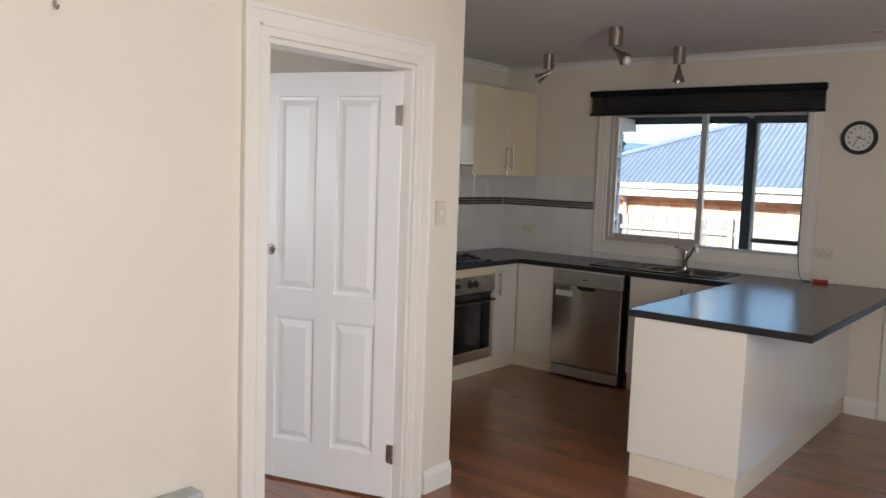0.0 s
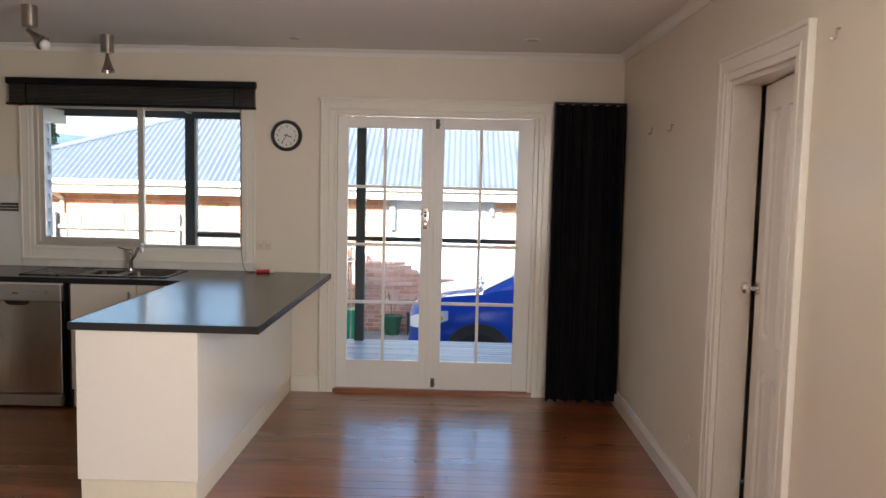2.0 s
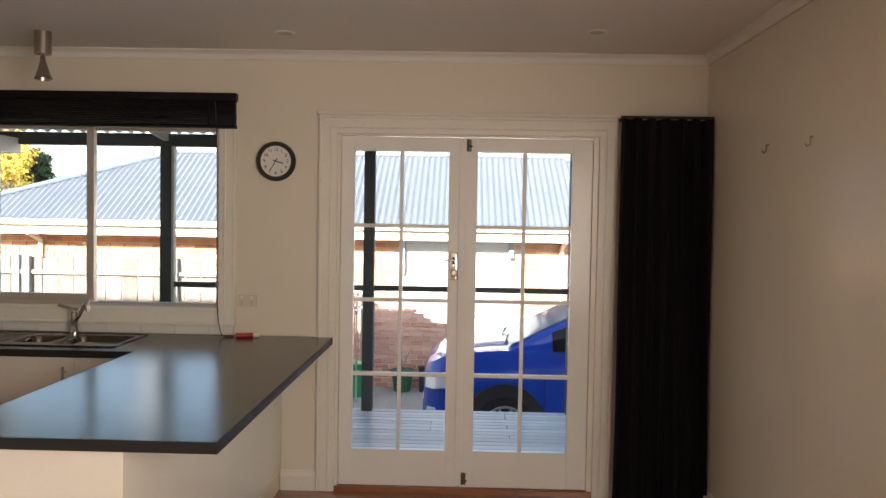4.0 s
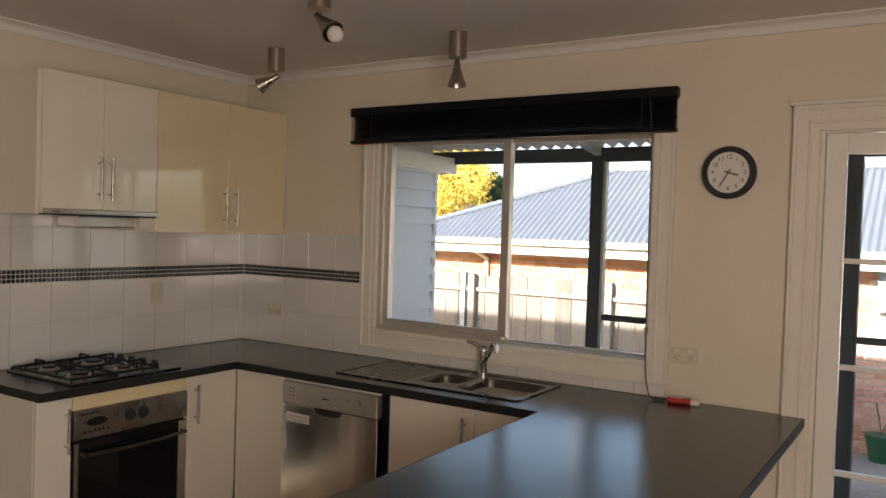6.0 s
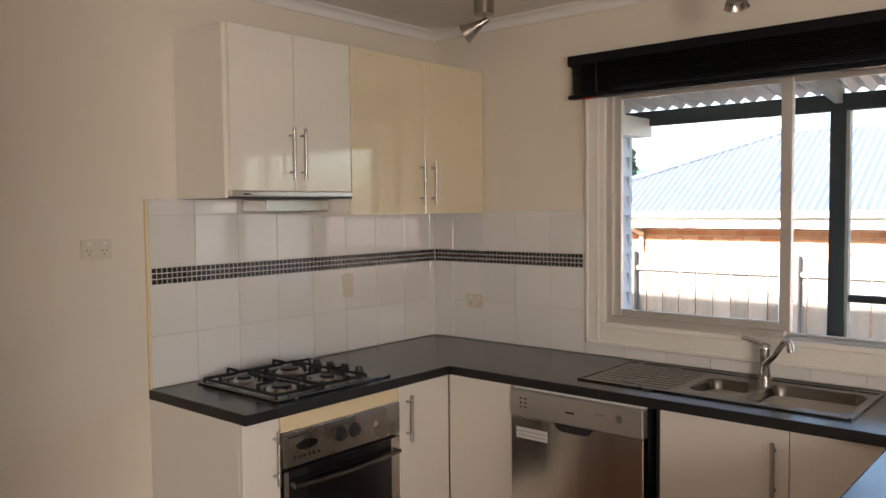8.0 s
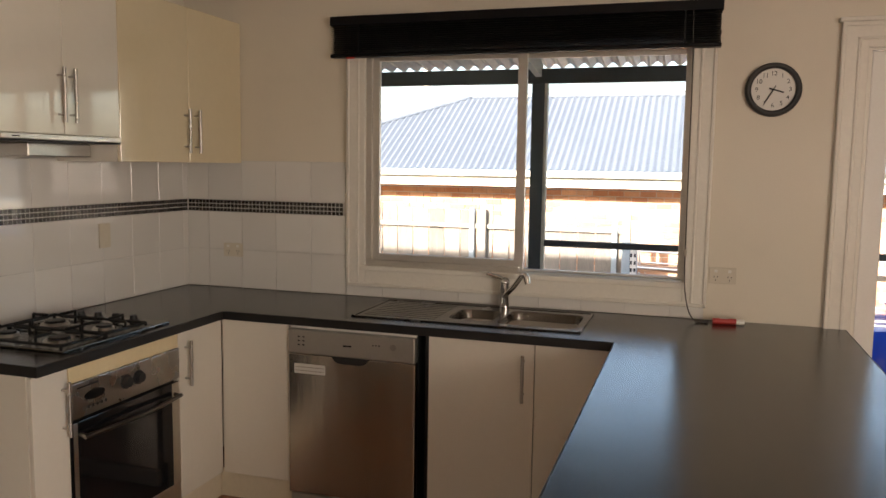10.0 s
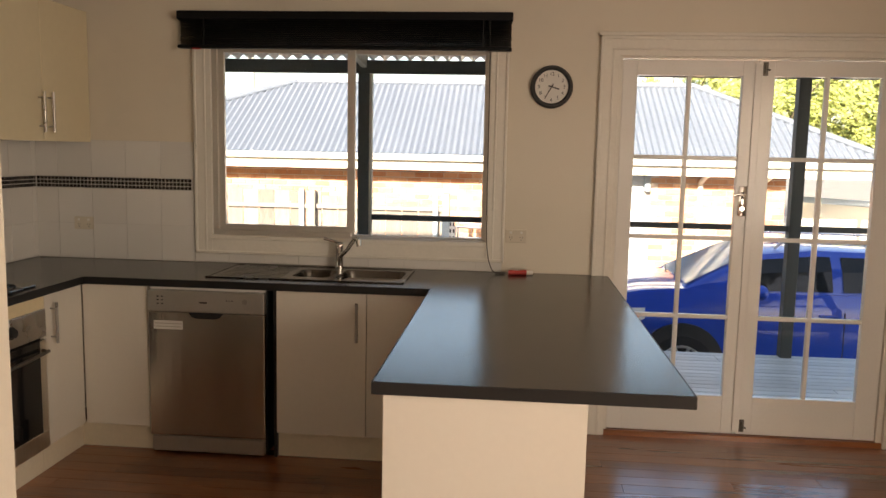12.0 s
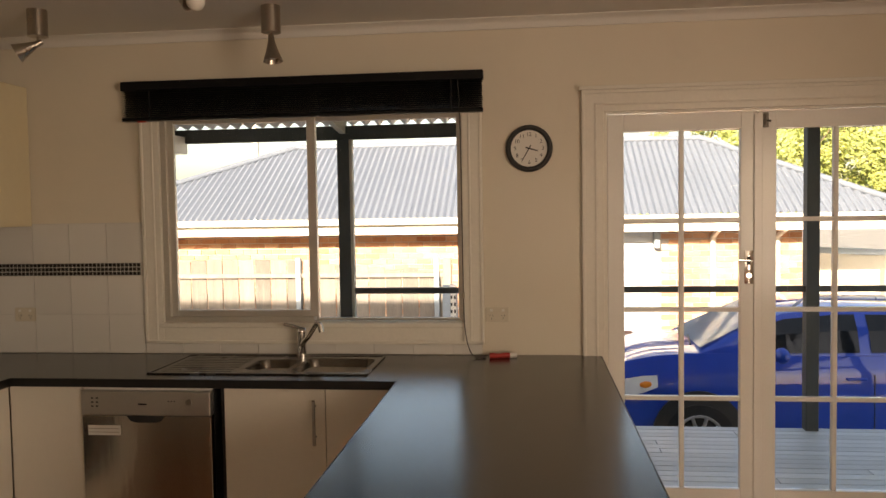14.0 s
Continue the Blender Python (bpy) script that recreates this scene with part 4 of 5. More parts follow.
def tree(name, x, y, h, spread, leaf, label, seed, count=1500, base=.6):
    random.seed(seed)
    t = thing(name, (x, y, GZ), label, "tree", "trees behind the house")
    bm = bmesh.new()
    cyl(bm, (x, y, GZ - .1), (x + .1, y, GZ + h * .45), .16, .09, seg=10)
    tips = []
    for i in range(9):
        a = i * 2.4 + random.uniform(-.4, .4)
        z0 = GZ + h * random.uniform(.25, .45)
        q = Vector((x + math.cos(a) * spread * random.uniform(.35, .75), y + math.sin(a) * spread * .6, GZ + h * random.uniform(.5, .92)))
        cyl(bm, (x + .05, y, z0), q, .06, .015, seg=6)
        tips.append(q)
    tips.append(Vector((x, y, GZ + h * .9)))
    part("trunk", bm, BARK, t)
    vs, fs = [], []
    clumps = []
    for i in range(60):
        c = random.choice(tips)
        c = c.lerp(Vector((x, y, GZ + h * base)), random.uniform(0, .85)) + Vector((random.gauss(0, spread * .2), random.gauss(0, spread * .2), random.gauss(0, h * .07)))
        clumps.append((c, random.uniform(.25, .6) * spread * .42))
    for i in range(count):
        c, r = random.choice(clumps)
        d = Vector((random.gauss(0, 1), random.gauss(0, 1), random.gauss(0, 1))).normalized() * r * random.uniform(.5, 1.05)
        p = c + d
        u = Vector((random.gauss(0, 1), random.gauss(0, 1), random.gauss(0, 1))).normalized()
        v = u.orthogonal().normalized()
        s = random.uniform(.035, .085)
        k = len(vs)
        vs += [p - u * s, p + v * s * .6, p + u * s, p - v * s * .6]
        fs.append((k, k + 1, k + 2, k + 3))
    me = bpy.data.meshes.new("crown")
    me.from_pydata(vs, [], fs)
    me.materials.append(leaf)
    ob = new("crown", me)
    ob.parent = t
    ob.matrix_parent_inverse = Matrix.Translation(-t.location)
    return t


tree("autumn_tree", -14.9, 24, 7.4, 3.9, LEAFY, "bright yellow autumn tree behind the roof", 11, 42000)
tree("green_tree", -13.1, 27, 5.5, 1.2, LEAFG, "dark green tree beside the yellow one", 12, 9000)
tree("olive_tree", 11.0, 23.5, 6.8, 3.0, LEAFO, "olive-green tree turning yellow behind the roof", 13, 34000, .44)
tree("olive_tree", 8.0, 24.5, 6.4, 2.4, LEAFO, "olive-green tree behind the roof", 14, 20000, .5)
tree("olive_tree", 14.6, 23, 7.2, 2.8, LEAFO, "olive-green tree beside the yard", 15, 34000, .42)
pole = thing("street_pole", (-4.3, 16.5, GZ), "pale slender pole standing behind the roof", "pole")
bm = bmesh.new()
cyl(bm, (-4.3, 16.5, GZ), (-4.3, 16.5, 6.5), .11, .09, seg=12)
part("shaft", bm, GUTM, pole, "", True)
hill = bmesh.new()
prev = None
for i in range(61):
    x = -420 + i * 15
    h = 20 + 14 * noise.noise(Vector((x * .008, 0, 0))) + 4 * noise.noise(Vector((x * .04, 3, 0)))
    h *= max(.25, min(1, (60 - x) / 260))
    cur = (hill.verts.new((x, 380, GZ)), hill.verts.new((x, 420, GZ + h)), hill.verts.new((x, 520, GZ)))
    if prev:
        hill.faces.new((prev[0], cur[0], cur[1], prev[1]))
        hill.faces.new((prev[1], cur[1], cur[2], prev[2]))
    prev = cur
structure("backdrop", hill, HILLM, "distant wooded hills, haze put into their blue colour", "hill", True)


# ---- fittings on walls and ceiling ----
bl = thing("venetian_blind", (1.81, -.05, 2.09), "black venetian blind drawn up over the window", "blind")
BX0, BX1 = .895, 2.724
part("headrail", B((BX0, BX1, -.078, -.031, 2.243, 2.288), bev=.003), BLIND, bl, "dark grey head rail")
for i in range(14):
    z = 2.108 + i * .0098
    bm = bmesh.new()
    prism(bm, [(-.080, z), (-.068, z + .004), (-.055, z + .0055), (-.042, z + .004), (-.031, z), (-.042, z + .0022), (-.055, z + .0035), (-.068, z + .0022)], "x", BX0 + .004 + random.uniform(0, .004), BX1 - .004 - random.uniform(0, .004))
    part("slat", bm, BLIND, bl)
part("bottom_rail", B((BX0 + .003, BX1 - .003, -.079, -.032, 2.090, 2.1065), bev=.003), BLIND, bl)
for x in (1.05, 2.57):
    part("ladder_tape", B((x - .004, x + .004, -.0835, -.0815, 2.10, 2.245)), BLIND, bl)
bm = bmesh.new()
cyl(bm, (.985, -.085, 2.24), (.982, -.05, 1.52), .0035, seg=8)
part("tilt_wand", bm, glass_mat("clear_plastic", (.9, .9, .88)), bl, "clear plastic tilt wand")
part("pull_tag", B((.985, 1.03, -.083, -.08, 2.082, 2.089)), mat("red_plastic", (.5, .03, .02), .4), bl, "small red tag")


def cord_curve(name, pts, r, m, label, category):
    c = bpy.data.curves.new(name, "CURVE")
    c.dimensions, c.bevel_depth, c.bevel_resolution = "3D", r, 2
    sp = c.splines.new("NURBS")
    sp.points.add(len(pts) - 1)
    for p, q in zip(sp.points, pts):
        p.co = (*q, 1)
    sp.use_endpoint_u, sp.order_u = True, 3
    tmp = new(name, c)
    me = bpy.data.meshes.new_from_object(tmp)
    bpy.data.objects.remove(tmp)
    me.materials.append(m)
    return tagged(new(name, me), label, category)


cordm = mat("grey_cord", (.10, .09, .08), .7)
cord_curve("blind_cord", [(2.60, -.07, 2.25), (2.608, -.045, 2.1), (2.61, -.045, 1.6), (2.612, -.045, 1.2), (2.615, -.045, 1.05), (2.63, -.06, .96), (2.655, -.09, .91), (2.69, -.11, .905), (2.73, -.09, .906), (2.70, -.06, .905), (2.66, -.08, .906), (2.69, -.10, .909), (2.72, -.07, .906)], .0028, cordm, "thin grey blind cord hanging onto the worktop", "cord")
cl = thing("cord_cleat", (2.612, -.03, 1.20), "small metal cord cleat on the window trim", "cleat")
part("plate", B((2.605, 2.619, -.05, -.027, 1.185, 1.215), bev=.002), NICKEL, cl)
tool = thing("glue_stick", (2.80, -.09, HB), "small red and white tube lying on the worktop", "tube")
bm = bmesh.new()
cyl(bm, (2.835, -.0855, HB + .013), (2.87, -.08, HB + .013), .0125, seg=16)
part("barrel", bm, PLAST, tool, "white barrel", True)
redm = mat("red_cap", (.45, .03, .025), .4)
bm = bmesh.new()
cyl(bm, (2.74, -.1005, HB + .0135), (2.836, -.0853, HB + .0135), .0133, seg=16)
part("cap", bm, redm, tool, "red cap", True)
part("print_bar", B((2.765, 2.80, -.0985, -.0915, HB + .0255, HB + .0275)), PLAST, tool)

# wall clock
ck = thing("wall_clock", (2.939, -.02, 1.77), "round black-rimmed wall clock with a white dial", "clock")
CC = Vector((2.939, 0, 1.911))
bm = bmesh.new()
prof = [(.088, -.018), (.090, -.030), (.096, -.036), (.104, -.036), (.111, -.028), (.114, -.012), (.114, -.001)]
N = 48
rings = [[bm.verts.new((CC.x + r * math.cos(2 * math.pi * k / N), y, CC.z + r * math.sin(2 * math.pi * k / N))) for k in range(N)] for r, y in prof]
for a, b in zip(rings, rings[1:]):
    for k in range(N):
        bm.faces.new((a[k], b[k], b[(k + 1) % N], a[(k + 1) % N]))
bm.faces.new(rings[-1])
bmesh.ops.recalc_face_normals(bm, faces=bm.faces)
part("rim", bm, DARKPL, ck, "glossy black rim", True)
bm = bmesh.new()
cyl(bm, (CC.x, -.002, CC.z), (CC.x, -.018, CC.z), .090, seg=48)
dial = part("dial", bm, PLAST, ck, "white dial")
inkm = mat("black_print", (.02, .02, .02), .6, bump=0)


def text_mesh(name, body, size, m, parent, mt):
    c = bpy.data.curves.new(name, "FONT")
    c.body, c.size, c.align_x, c.align_y, c.extrude = body, size, "CENTER", "CENTER", .0004
    tmp = new(name, c)
    me = bpy.data.meshes.new_from_object(tmp)
    bpy.data.objects.remove(tmp)
    me.materials.append(mt)
    me.transform(m)
    ob = new(name, me)
    ob.parent = parent
    return ob


for h in range(1, 13):
    a = radians(h * 30)
    text_mesh("numeral", str(h), .026, Matrix.Translation((CC.x + .067 * math.sin(a), -.0188, CC.z + .067 * math.cos(a))) @ Matrix.Rotation(radians(90), 4, "X"), dial, inkm)
for nm, a, ln, w, y in (("hour_hand", 107, .043, .006, -.021), ("minute_hand", 210, .066, .0045, -.023)):
    bm = bmesh.new()
    bx(bm, -w / 2, w / 2, -.0006, .0006, -.018, ln)
    bmesh.ops.transform(bm, matrix=Matrix.Translation((CC.x, y, CC.z)) @ Matrix.Rotation(radians(a), 4, "Y"), verts=bm.verts)
    part(nm, bm, inkm, ck, "black hand")


PLATEM = mat("aged_cream_plastic", (0.66, 0.60, 0.49), 0.4, amount=0.02, scale=5, fine=80, bump=0.0)


def outlet(name, loc, facing, w, h, label, kind, category):
    """Wall plate; facing is the direction it looks in degrees about z (0: -y)."""
    d = thing(name, (0, 0, 0), label, category)
    part("plate", B((-w / 2, w / 2, -.009, -.0005, -h / 2, h / 2), bev=.003, seg=2), PLATEM, d)
    if kind == "double":
        for s in (-1, 1):
            x = s * w * .25
            part("switch", B((x - .007, x + .007, -.012, -.009, .014, .026), bev=.001), PLAST, d)
            for dx, dz in ((-.007, -.006), (.007, -.006), (0, -.02)):
                part("slot", B((x + dx - .0012, x + dx + .0012, -.0095, -.0088, dz - .004, dz + .004)), DARKPL, d)
    elif kind == "switch":
        part("rocker", B((-.008, .008, -.012, -.009, -.012, .012), bev=.001), PLAST, d)
    d.matrix_basis = pose(*loc, 0, 0, facing)
    return d


outlet("power_point", (.295, -.0105, 1.105), 0, .115, .072, "cream double power point on the tiles", "double", "power point")
outlet("power_point", (2.775, -.0005, 1.102), 0, .115, .072, "cream double power point beside the window", "double", "power point")
pp = outlet("power_point", (.0005, -1.892, 1.458), 90, .115, .072, "cream double power point with a clear plug cover", "double", "power point")
part("plug_cover", B((.012, .052, -.03, -.009, -.03, .02), bev=.008, seg=2), PLAST, pp)
outlet("blank_plate", (.0105, -.66, 1.222), 90, .072, .115, "cream blank plate on the tiles", "blank", "wall plate")
outlet("light_switch", (SX + .0005, -3.06, 1.385), 90, .072, .115, "cream light switch beside the bedroom door", "switch", "light switch")
outlet("power_point", (XR - .0005, -1.92, .31), -90, .072, .115, "cream power point low on the dining wall", "switch", "power point")
for nm, x, y, z, s in (("h", XR, -.915, 1.937, -1), ("h", XR, -1.37, 1.927, -1), ("h", XR, -3.285, 2.095, -1), ("h", SX, -4.89, 2.04, 1)):
    bm = bmesh.new()
    tube(bm, [(x, y, z + .02), (x + s * .012, y, z + .018), (x + s * .012, y, z - .01), (x + s * .022, y, z - .018), (x + s * .032, y, z - .008)], .0035, 8)
    solo("picture_hook", bm, NICKEL, "small metal picture hook in the wall", "hook", group="picture hooks", smooth=True)

# panel heater low on the bedroom wall
ht = thing("panel_heater", (SX + .05, -4.85, .05), "grey-white electric panel heater on the wall", "heater")
greym = mat("grey_heater_enamel", (.42, .43, .41), .4)
part("case", B((SX + .002, SX + .085, -5.3, -4.42, .09, .425), bev=.012, seg=2), greym, ht)
part("grille", B((SX + .085, SX + .088, -5.25, -4.5, .14, .36)), DARKPL, ht)
part("leg", B((SX + .01, SX + .07, -5.2, -5.16, 0, .092)), greym, ht)
part("leg", B((SX + .01, SX + .07, -4.56, -4.52, 0, .092)), greym, ht)


# ceiling spotlights and downlights
def spotlight(x, y, aim, label, bulb=False):
    d = thing("ceiling_spotlight", (x, y, ZC), label, "spotlight", "ceiling spotlights")
    bm = bmesh.new()
    cyl(bm, (x, y, ZC), (x, y, ZC - .118), .043, seg=28)
    part("canister", bm, NICKEL, d, "brushed nickel canister", True)
    p0 = Vector((x, y, ZC - .118))
    p1 = p0 + Vector((0, 0, -.03))
    a = Vector(aim).normalized()
    bm = bmesh.new()
    cyl(bm, p0, p1, .006, seg=10)
    bmesh.ops.create_icosphere(bm, subdivisions=2, radius=.011, matrix=Matrix.Translation(p1))
    part("stem", bm, NICKEL, d, "", True)
    bm = bmesh.new()
    q0, q1 = p1 - a * .02, p1 + a * .10
    prof = [(0, .012), (.03, .015), (.075, .028), (.12, .044)]
    R = a.to_track_quat("Z", "Y").to_matrix().to_4x4()
    rings = [[bm.verts.new(q0 + (R @ Vector((r * math.cos(t * math.pi / 12), r * math.sin(t * math.pi / 12), s)))) for t in range(24)] for s, r in prof]
    inner = [[bm.verts.new(q0 + (R @ Vector(((r - .002) * math.cos(t * math.pi / 12), (r - .002) * math.sin(t * math.pi / 12), s)))) for t in range(24)] for s, r in prof[::-1]]
    rr = rings + inner
    bm.faces.new(rings[0])
    for u, v in zip(rr, rr[1:]):
        for k in range(24):
            bm.faces.new((u[k], u[(k + 1) % 24], v[(k + 1) % 24], v[k]))
    bmesh.ops.recalc_face_normals(bm, faces=bm.faces)
    sh = part("shade", bm, NICKEL, d, "brushed nickel cone shade", True)
    bm = bmesh.new()
    c = q1 + a * (.015 if bulb else -.03)
    bmesh.ops.create_uvsphere(bm, u_segments=16, v_segments=10, radius=.03 if bulb else .022, matrix=Matrix.Translation(c))
    part("bulb", bm, PLAST, sh, "frosted white bulb", True)
    return d


spotlight(.76, -.53, (-.75, -.35, -.45), "nickel ceiling spotlight turned sideways in the corner")
spotlight(1.76, -1.33, (.75, -.1, -.6), "nickel ceiling spotlight with a bare frosted bulb", True)
spotlight(1.80, -.42, (.10, -.12, -1), "nickel ceiling spotlight pointing down by the window")
for x, y in ((3.085, -.46), (4.67, -.56)):
    d = thing("downlight", (x, y, ZC), "recessed white downlight with a dark lamp", "downlight", "downlights")
    bm = bmesh.new()
    cyl(bm, (x, y, ZC - .004), (x, y, ZC + .01), .052, .055, seg=32)
    part("ring", bm, CEIL, d, "", True)
    bm = bmesh.new()
    cyl(bm, (x, y, ZC - .0055), (x, y, ZC - .003), .036, seg=24)
    part("lamp_face", bm, NICKEL, d, "", True)

# curtain
cu = thing("curtain", (5.14, -.12, .02), "black pleated full-length curtain drawn to one side", "curtain")
NX, NZ = 150, 16
vs, fs = [], []
for side in (0, 1):
    for j in range(NZ + 1):
        v = j / NZ
        z = .022 + 2.145 * v
        for i in range(NX + 1):
            u = i / NX
            xa = 4.868 + .02 * v
            x = xa + (5.392 - xa) * u
            g = 2 * math.pi * 6.5 * u + 1.1 * math.sin(5 * u) + .7 * math.sin(2.2 * v + 6 * u)
            dep = (.042 - .012 * v) * math.sin(g) + .012 * math.sin(2.3 * g + 4 * v)
            vs.append((x + .010 * math.cos(g) * (1 - v), -(.175 - .045 * v) - dep + side * .003, z))
W = NX + 1
for side in (0, 1):
    o = side * W * (NZ + 1)
    for j in range(NZ):
        for i in range(NX):
            k = o + j * W + i
            fs.append((k, k + 1, k + W + 1, k + W))
me = bpy.data.meshes.new("fabric")
me.from_pydata(vs, [], fs)
me.materials.append(CURT)
me.polygons.foreach_set("use_smooth", [True] * len(me.polygons))
ob = new("fabric", me)
ob.parent, ob.matrix_parent_inverse = cu, Matrix.Translation(-cu.location)
bm = bmesh.new()
cyl(bm, (4.885, -.13, 2.176), (5.395, -.13, 2.176), .009, seg=12)
part("rod", bm, DARKPL, cu, "thin black curtain rod", True)
part("bracket", B((4.90, 4.915, -.12, -.004, 2.168, 2.184)), DARKPL, cu)

# ---- the car ----
car = thing("car", (5.6, 4.65, GZ), "bright blue parked family car beside the deck", "car")
CX, CY = 3.53, 4.66


def loft(rings_pts):
    bm = bmesh.new()
    rs = [[bm.verts.new(p) for p in r] for r in rings_pts]
    n = len(rs[0])
    for a, b in zip(rs, rs[1:]):
        for k in range(n):
            bm.faces.new((a[k], a[(k + 1) % n], b[(k + 1) % n], b[k]))
    bm.faces.new(rs[0][::-1]), bm.faces.new(rs[-1])
    bmesh.ops.recalc_face_normals(bm, faces=bm.faces)
    return bm


def ring(x, pts):
    """pts: (half width, height) from the sill up; mirrored."""
    return [(CX + x, CY - w, GZ + z) for w, z in pts] + [(CX + x, CY + w, GZ + z) for w, z in pts[::-1]]


ST = [(0.10, .52, .30, .62, .84, .42), (.16, .68, .24, .70, .94, .56), (.30, .80, .20, .78, 1.02, .66), (.58, .87, .19, .86, 1.09, .73), (.9, .895, .19, .94, 1.125, .76), (1.3, .90, .19, .97, 1.13, .79),
      (2.2, .90, .19, 1.0, 1.11, .83), (3.2, .90, .19, 1.02, 1.13, .83), (3.9, .88, .22, 1.03, 1.14, .80), (4.25, .80, .30, .98, 1.08, .72), (4.32, .70, .36, .88, 1.0, .62)]
bm = loft([ring(x, [(w * .93, zl), (w * .985, zl + .10), (w, (zl + zs) / 2), (w * .985, zs - .05), (w * .97, zs), (wt, zt), (wt * .5, zt + .025)]) for x, w, zl, zs, zt, wt in ST])
body = part("body", bm, CARB, car, "glossy blue bodywork", True)
GH = [(.98, .76, 1.11, .74, 1.12), (1.33, .80, 1.11, .70, 1.31), (1.80, .82, 1.10, .63, 1.51), (2.3, .82, 1.10, .61, 1.56), (3.2, .81, 1.11, .60, 1.55), (3.75, .79, 1.12, .58, 1.47), (4.2, .74, 1.12, .60, 1.17)]
bm = loft([ring(x, [(w0, z0), (w0 * .6 + w1 * .4, z0 + (z1 - z0) * .55), (w1, z1 - .02), (w1 * .85, z1)]) for x, w0, z0, w1, z1 in GH])
cabin = part("cabin", bm, CARB, car, "", True)


def gh(x):
    for a, b in zip(GH, GH[1:]):
        if a[0] <= x <= b[0]:
            k = (x - a[0]) / (b[0] - a[0])
            return [p + (q - p) * k for p, q in zip(a, b)]


def side_glass(x0, x1, s):
    bm = bmesh.new()
    n = 6
    lo, mid, hi = [], [], []
    for i in range(n + 1):
        x = x0 + (x1 - x0) * i / n
        _, w0, z0, w1, z1 = gh(x)
        def at(f):
            wm = w0 * .6 + w1 * .4
            w = w0 + (wm - w0) * f / .55 if f < .55 else wm + (w1 - wm) * (f - .55) / .45
            return (CX + x, CY + s * (w + .012), GZ + z0 + (z1 - .02 - z0) * f)
        lo.append(bm.verts.new(at(.10)))
        mid.append(bm.verts.new(at(.55)))
        hi.append(bm.verts.new(at(.88)))
    for i in range(n):
        bm.faces.new((lo[i], lo[i + 1], mid[i + 1], mid[i]))
        bm.faces.new((mid[i], mid[i + 1], hi[i + 1], hi[i]))
    bmesh.ops.solidify(bm, geom=bm.faces[:], thickness=.004)
    return bm


for s in (-1, 1):
    for a, b in ((1.48, 2.46), (2.56, 3.35), (3.42, 3.9)):
        part("side_window", side_glass(a, b, s), CARG, car, "dark side window")
bm = bmesh.new()
q = [bm.verts.new((CX + x, CY + y, GZ + z)) for x, y, z in ((1.05, -.68, 1.15), (1.05, .68, 1.15), (1.78, .56, 1.505), (1.78, -.56, 1.505))]
bm.faces.new(q)
bmesh.ops.solidify(bm, geom=bm.faces[:], thickness=.004)
bmesh.ops.translate(bm, verts=bm.verts, vec=(-.02, 0, .02))
# pale blue base colour stands for the reflected sky
part("windscreen", bm, mat("windscreen_sky_tint", (.42, .50, .58), .06, amount=.03, bump=0, rvar=.02), car, "windscreen painted pale for the sky it reflects")
for y in (-.42, .18):
    bm = bmesh.new()
    tube(bm, [(CX + .99, CY + y, GZ + 1.155), (CX + 1.05, CY + y + .45, GZ + 1.185)], .009, 6)
    part("wiper", bm, DARKPL, car)
for x in (.98, 3.55):
    for s in (-1, 1):
        y = CY + s * .90
        bm = bmesh.new()
        cyl(bm, (CX + x, y - s * .12, GZ + .36), (CX + x, y + s * .006, GZ + .36), .43, seg=36)
        part("wheel_arch", bm, DARKPL, car, "dark wheel arch")
        bm = bmesh.new()
        cyl(bm, (CX + x, y - s * .17, GZ + .33), (CX + x, y + s * .012, GZ + .33), .33, seg=32)
        wh = part("wheel", bm, RUBBER, car, "", True)
        bm = bmesh.new()
        for k in range(10):
            a = k * math.pi / 5
            c = Vector((CX + x, y + s * .018, GZ + .33))
            cyl(bm, c, c + Vector((math.cos(a) * .215, 0, math.sin(a) * .215)), .022, .016, seg=6)
        bmesh.ops.create_cone(bm, cap_ends=True, segments=20, radius1=.05, radius2=.05, depth=.03, matrix=Matrix.Translation((CX + x, y + s * .02, GZ + .33)) @ Matrix.Rotation(radians(90), 4, "X"))
        for k in range(28):
            a0, a1 = k * math.pi / 14, (k + 1) * math.pi / 14
            c = Vector((CX + x, y + s * .016, GZ + .33))
            cyl(bm, c + Vector((math.cos(a0), 0, math.sin(a0))) * .22, c + Vector((math.cos(a1), 0, math.sin(a1))) * .22, .014, seg=6)
        part("rim", bm, RIM, wh, "silver alloy rim", True)
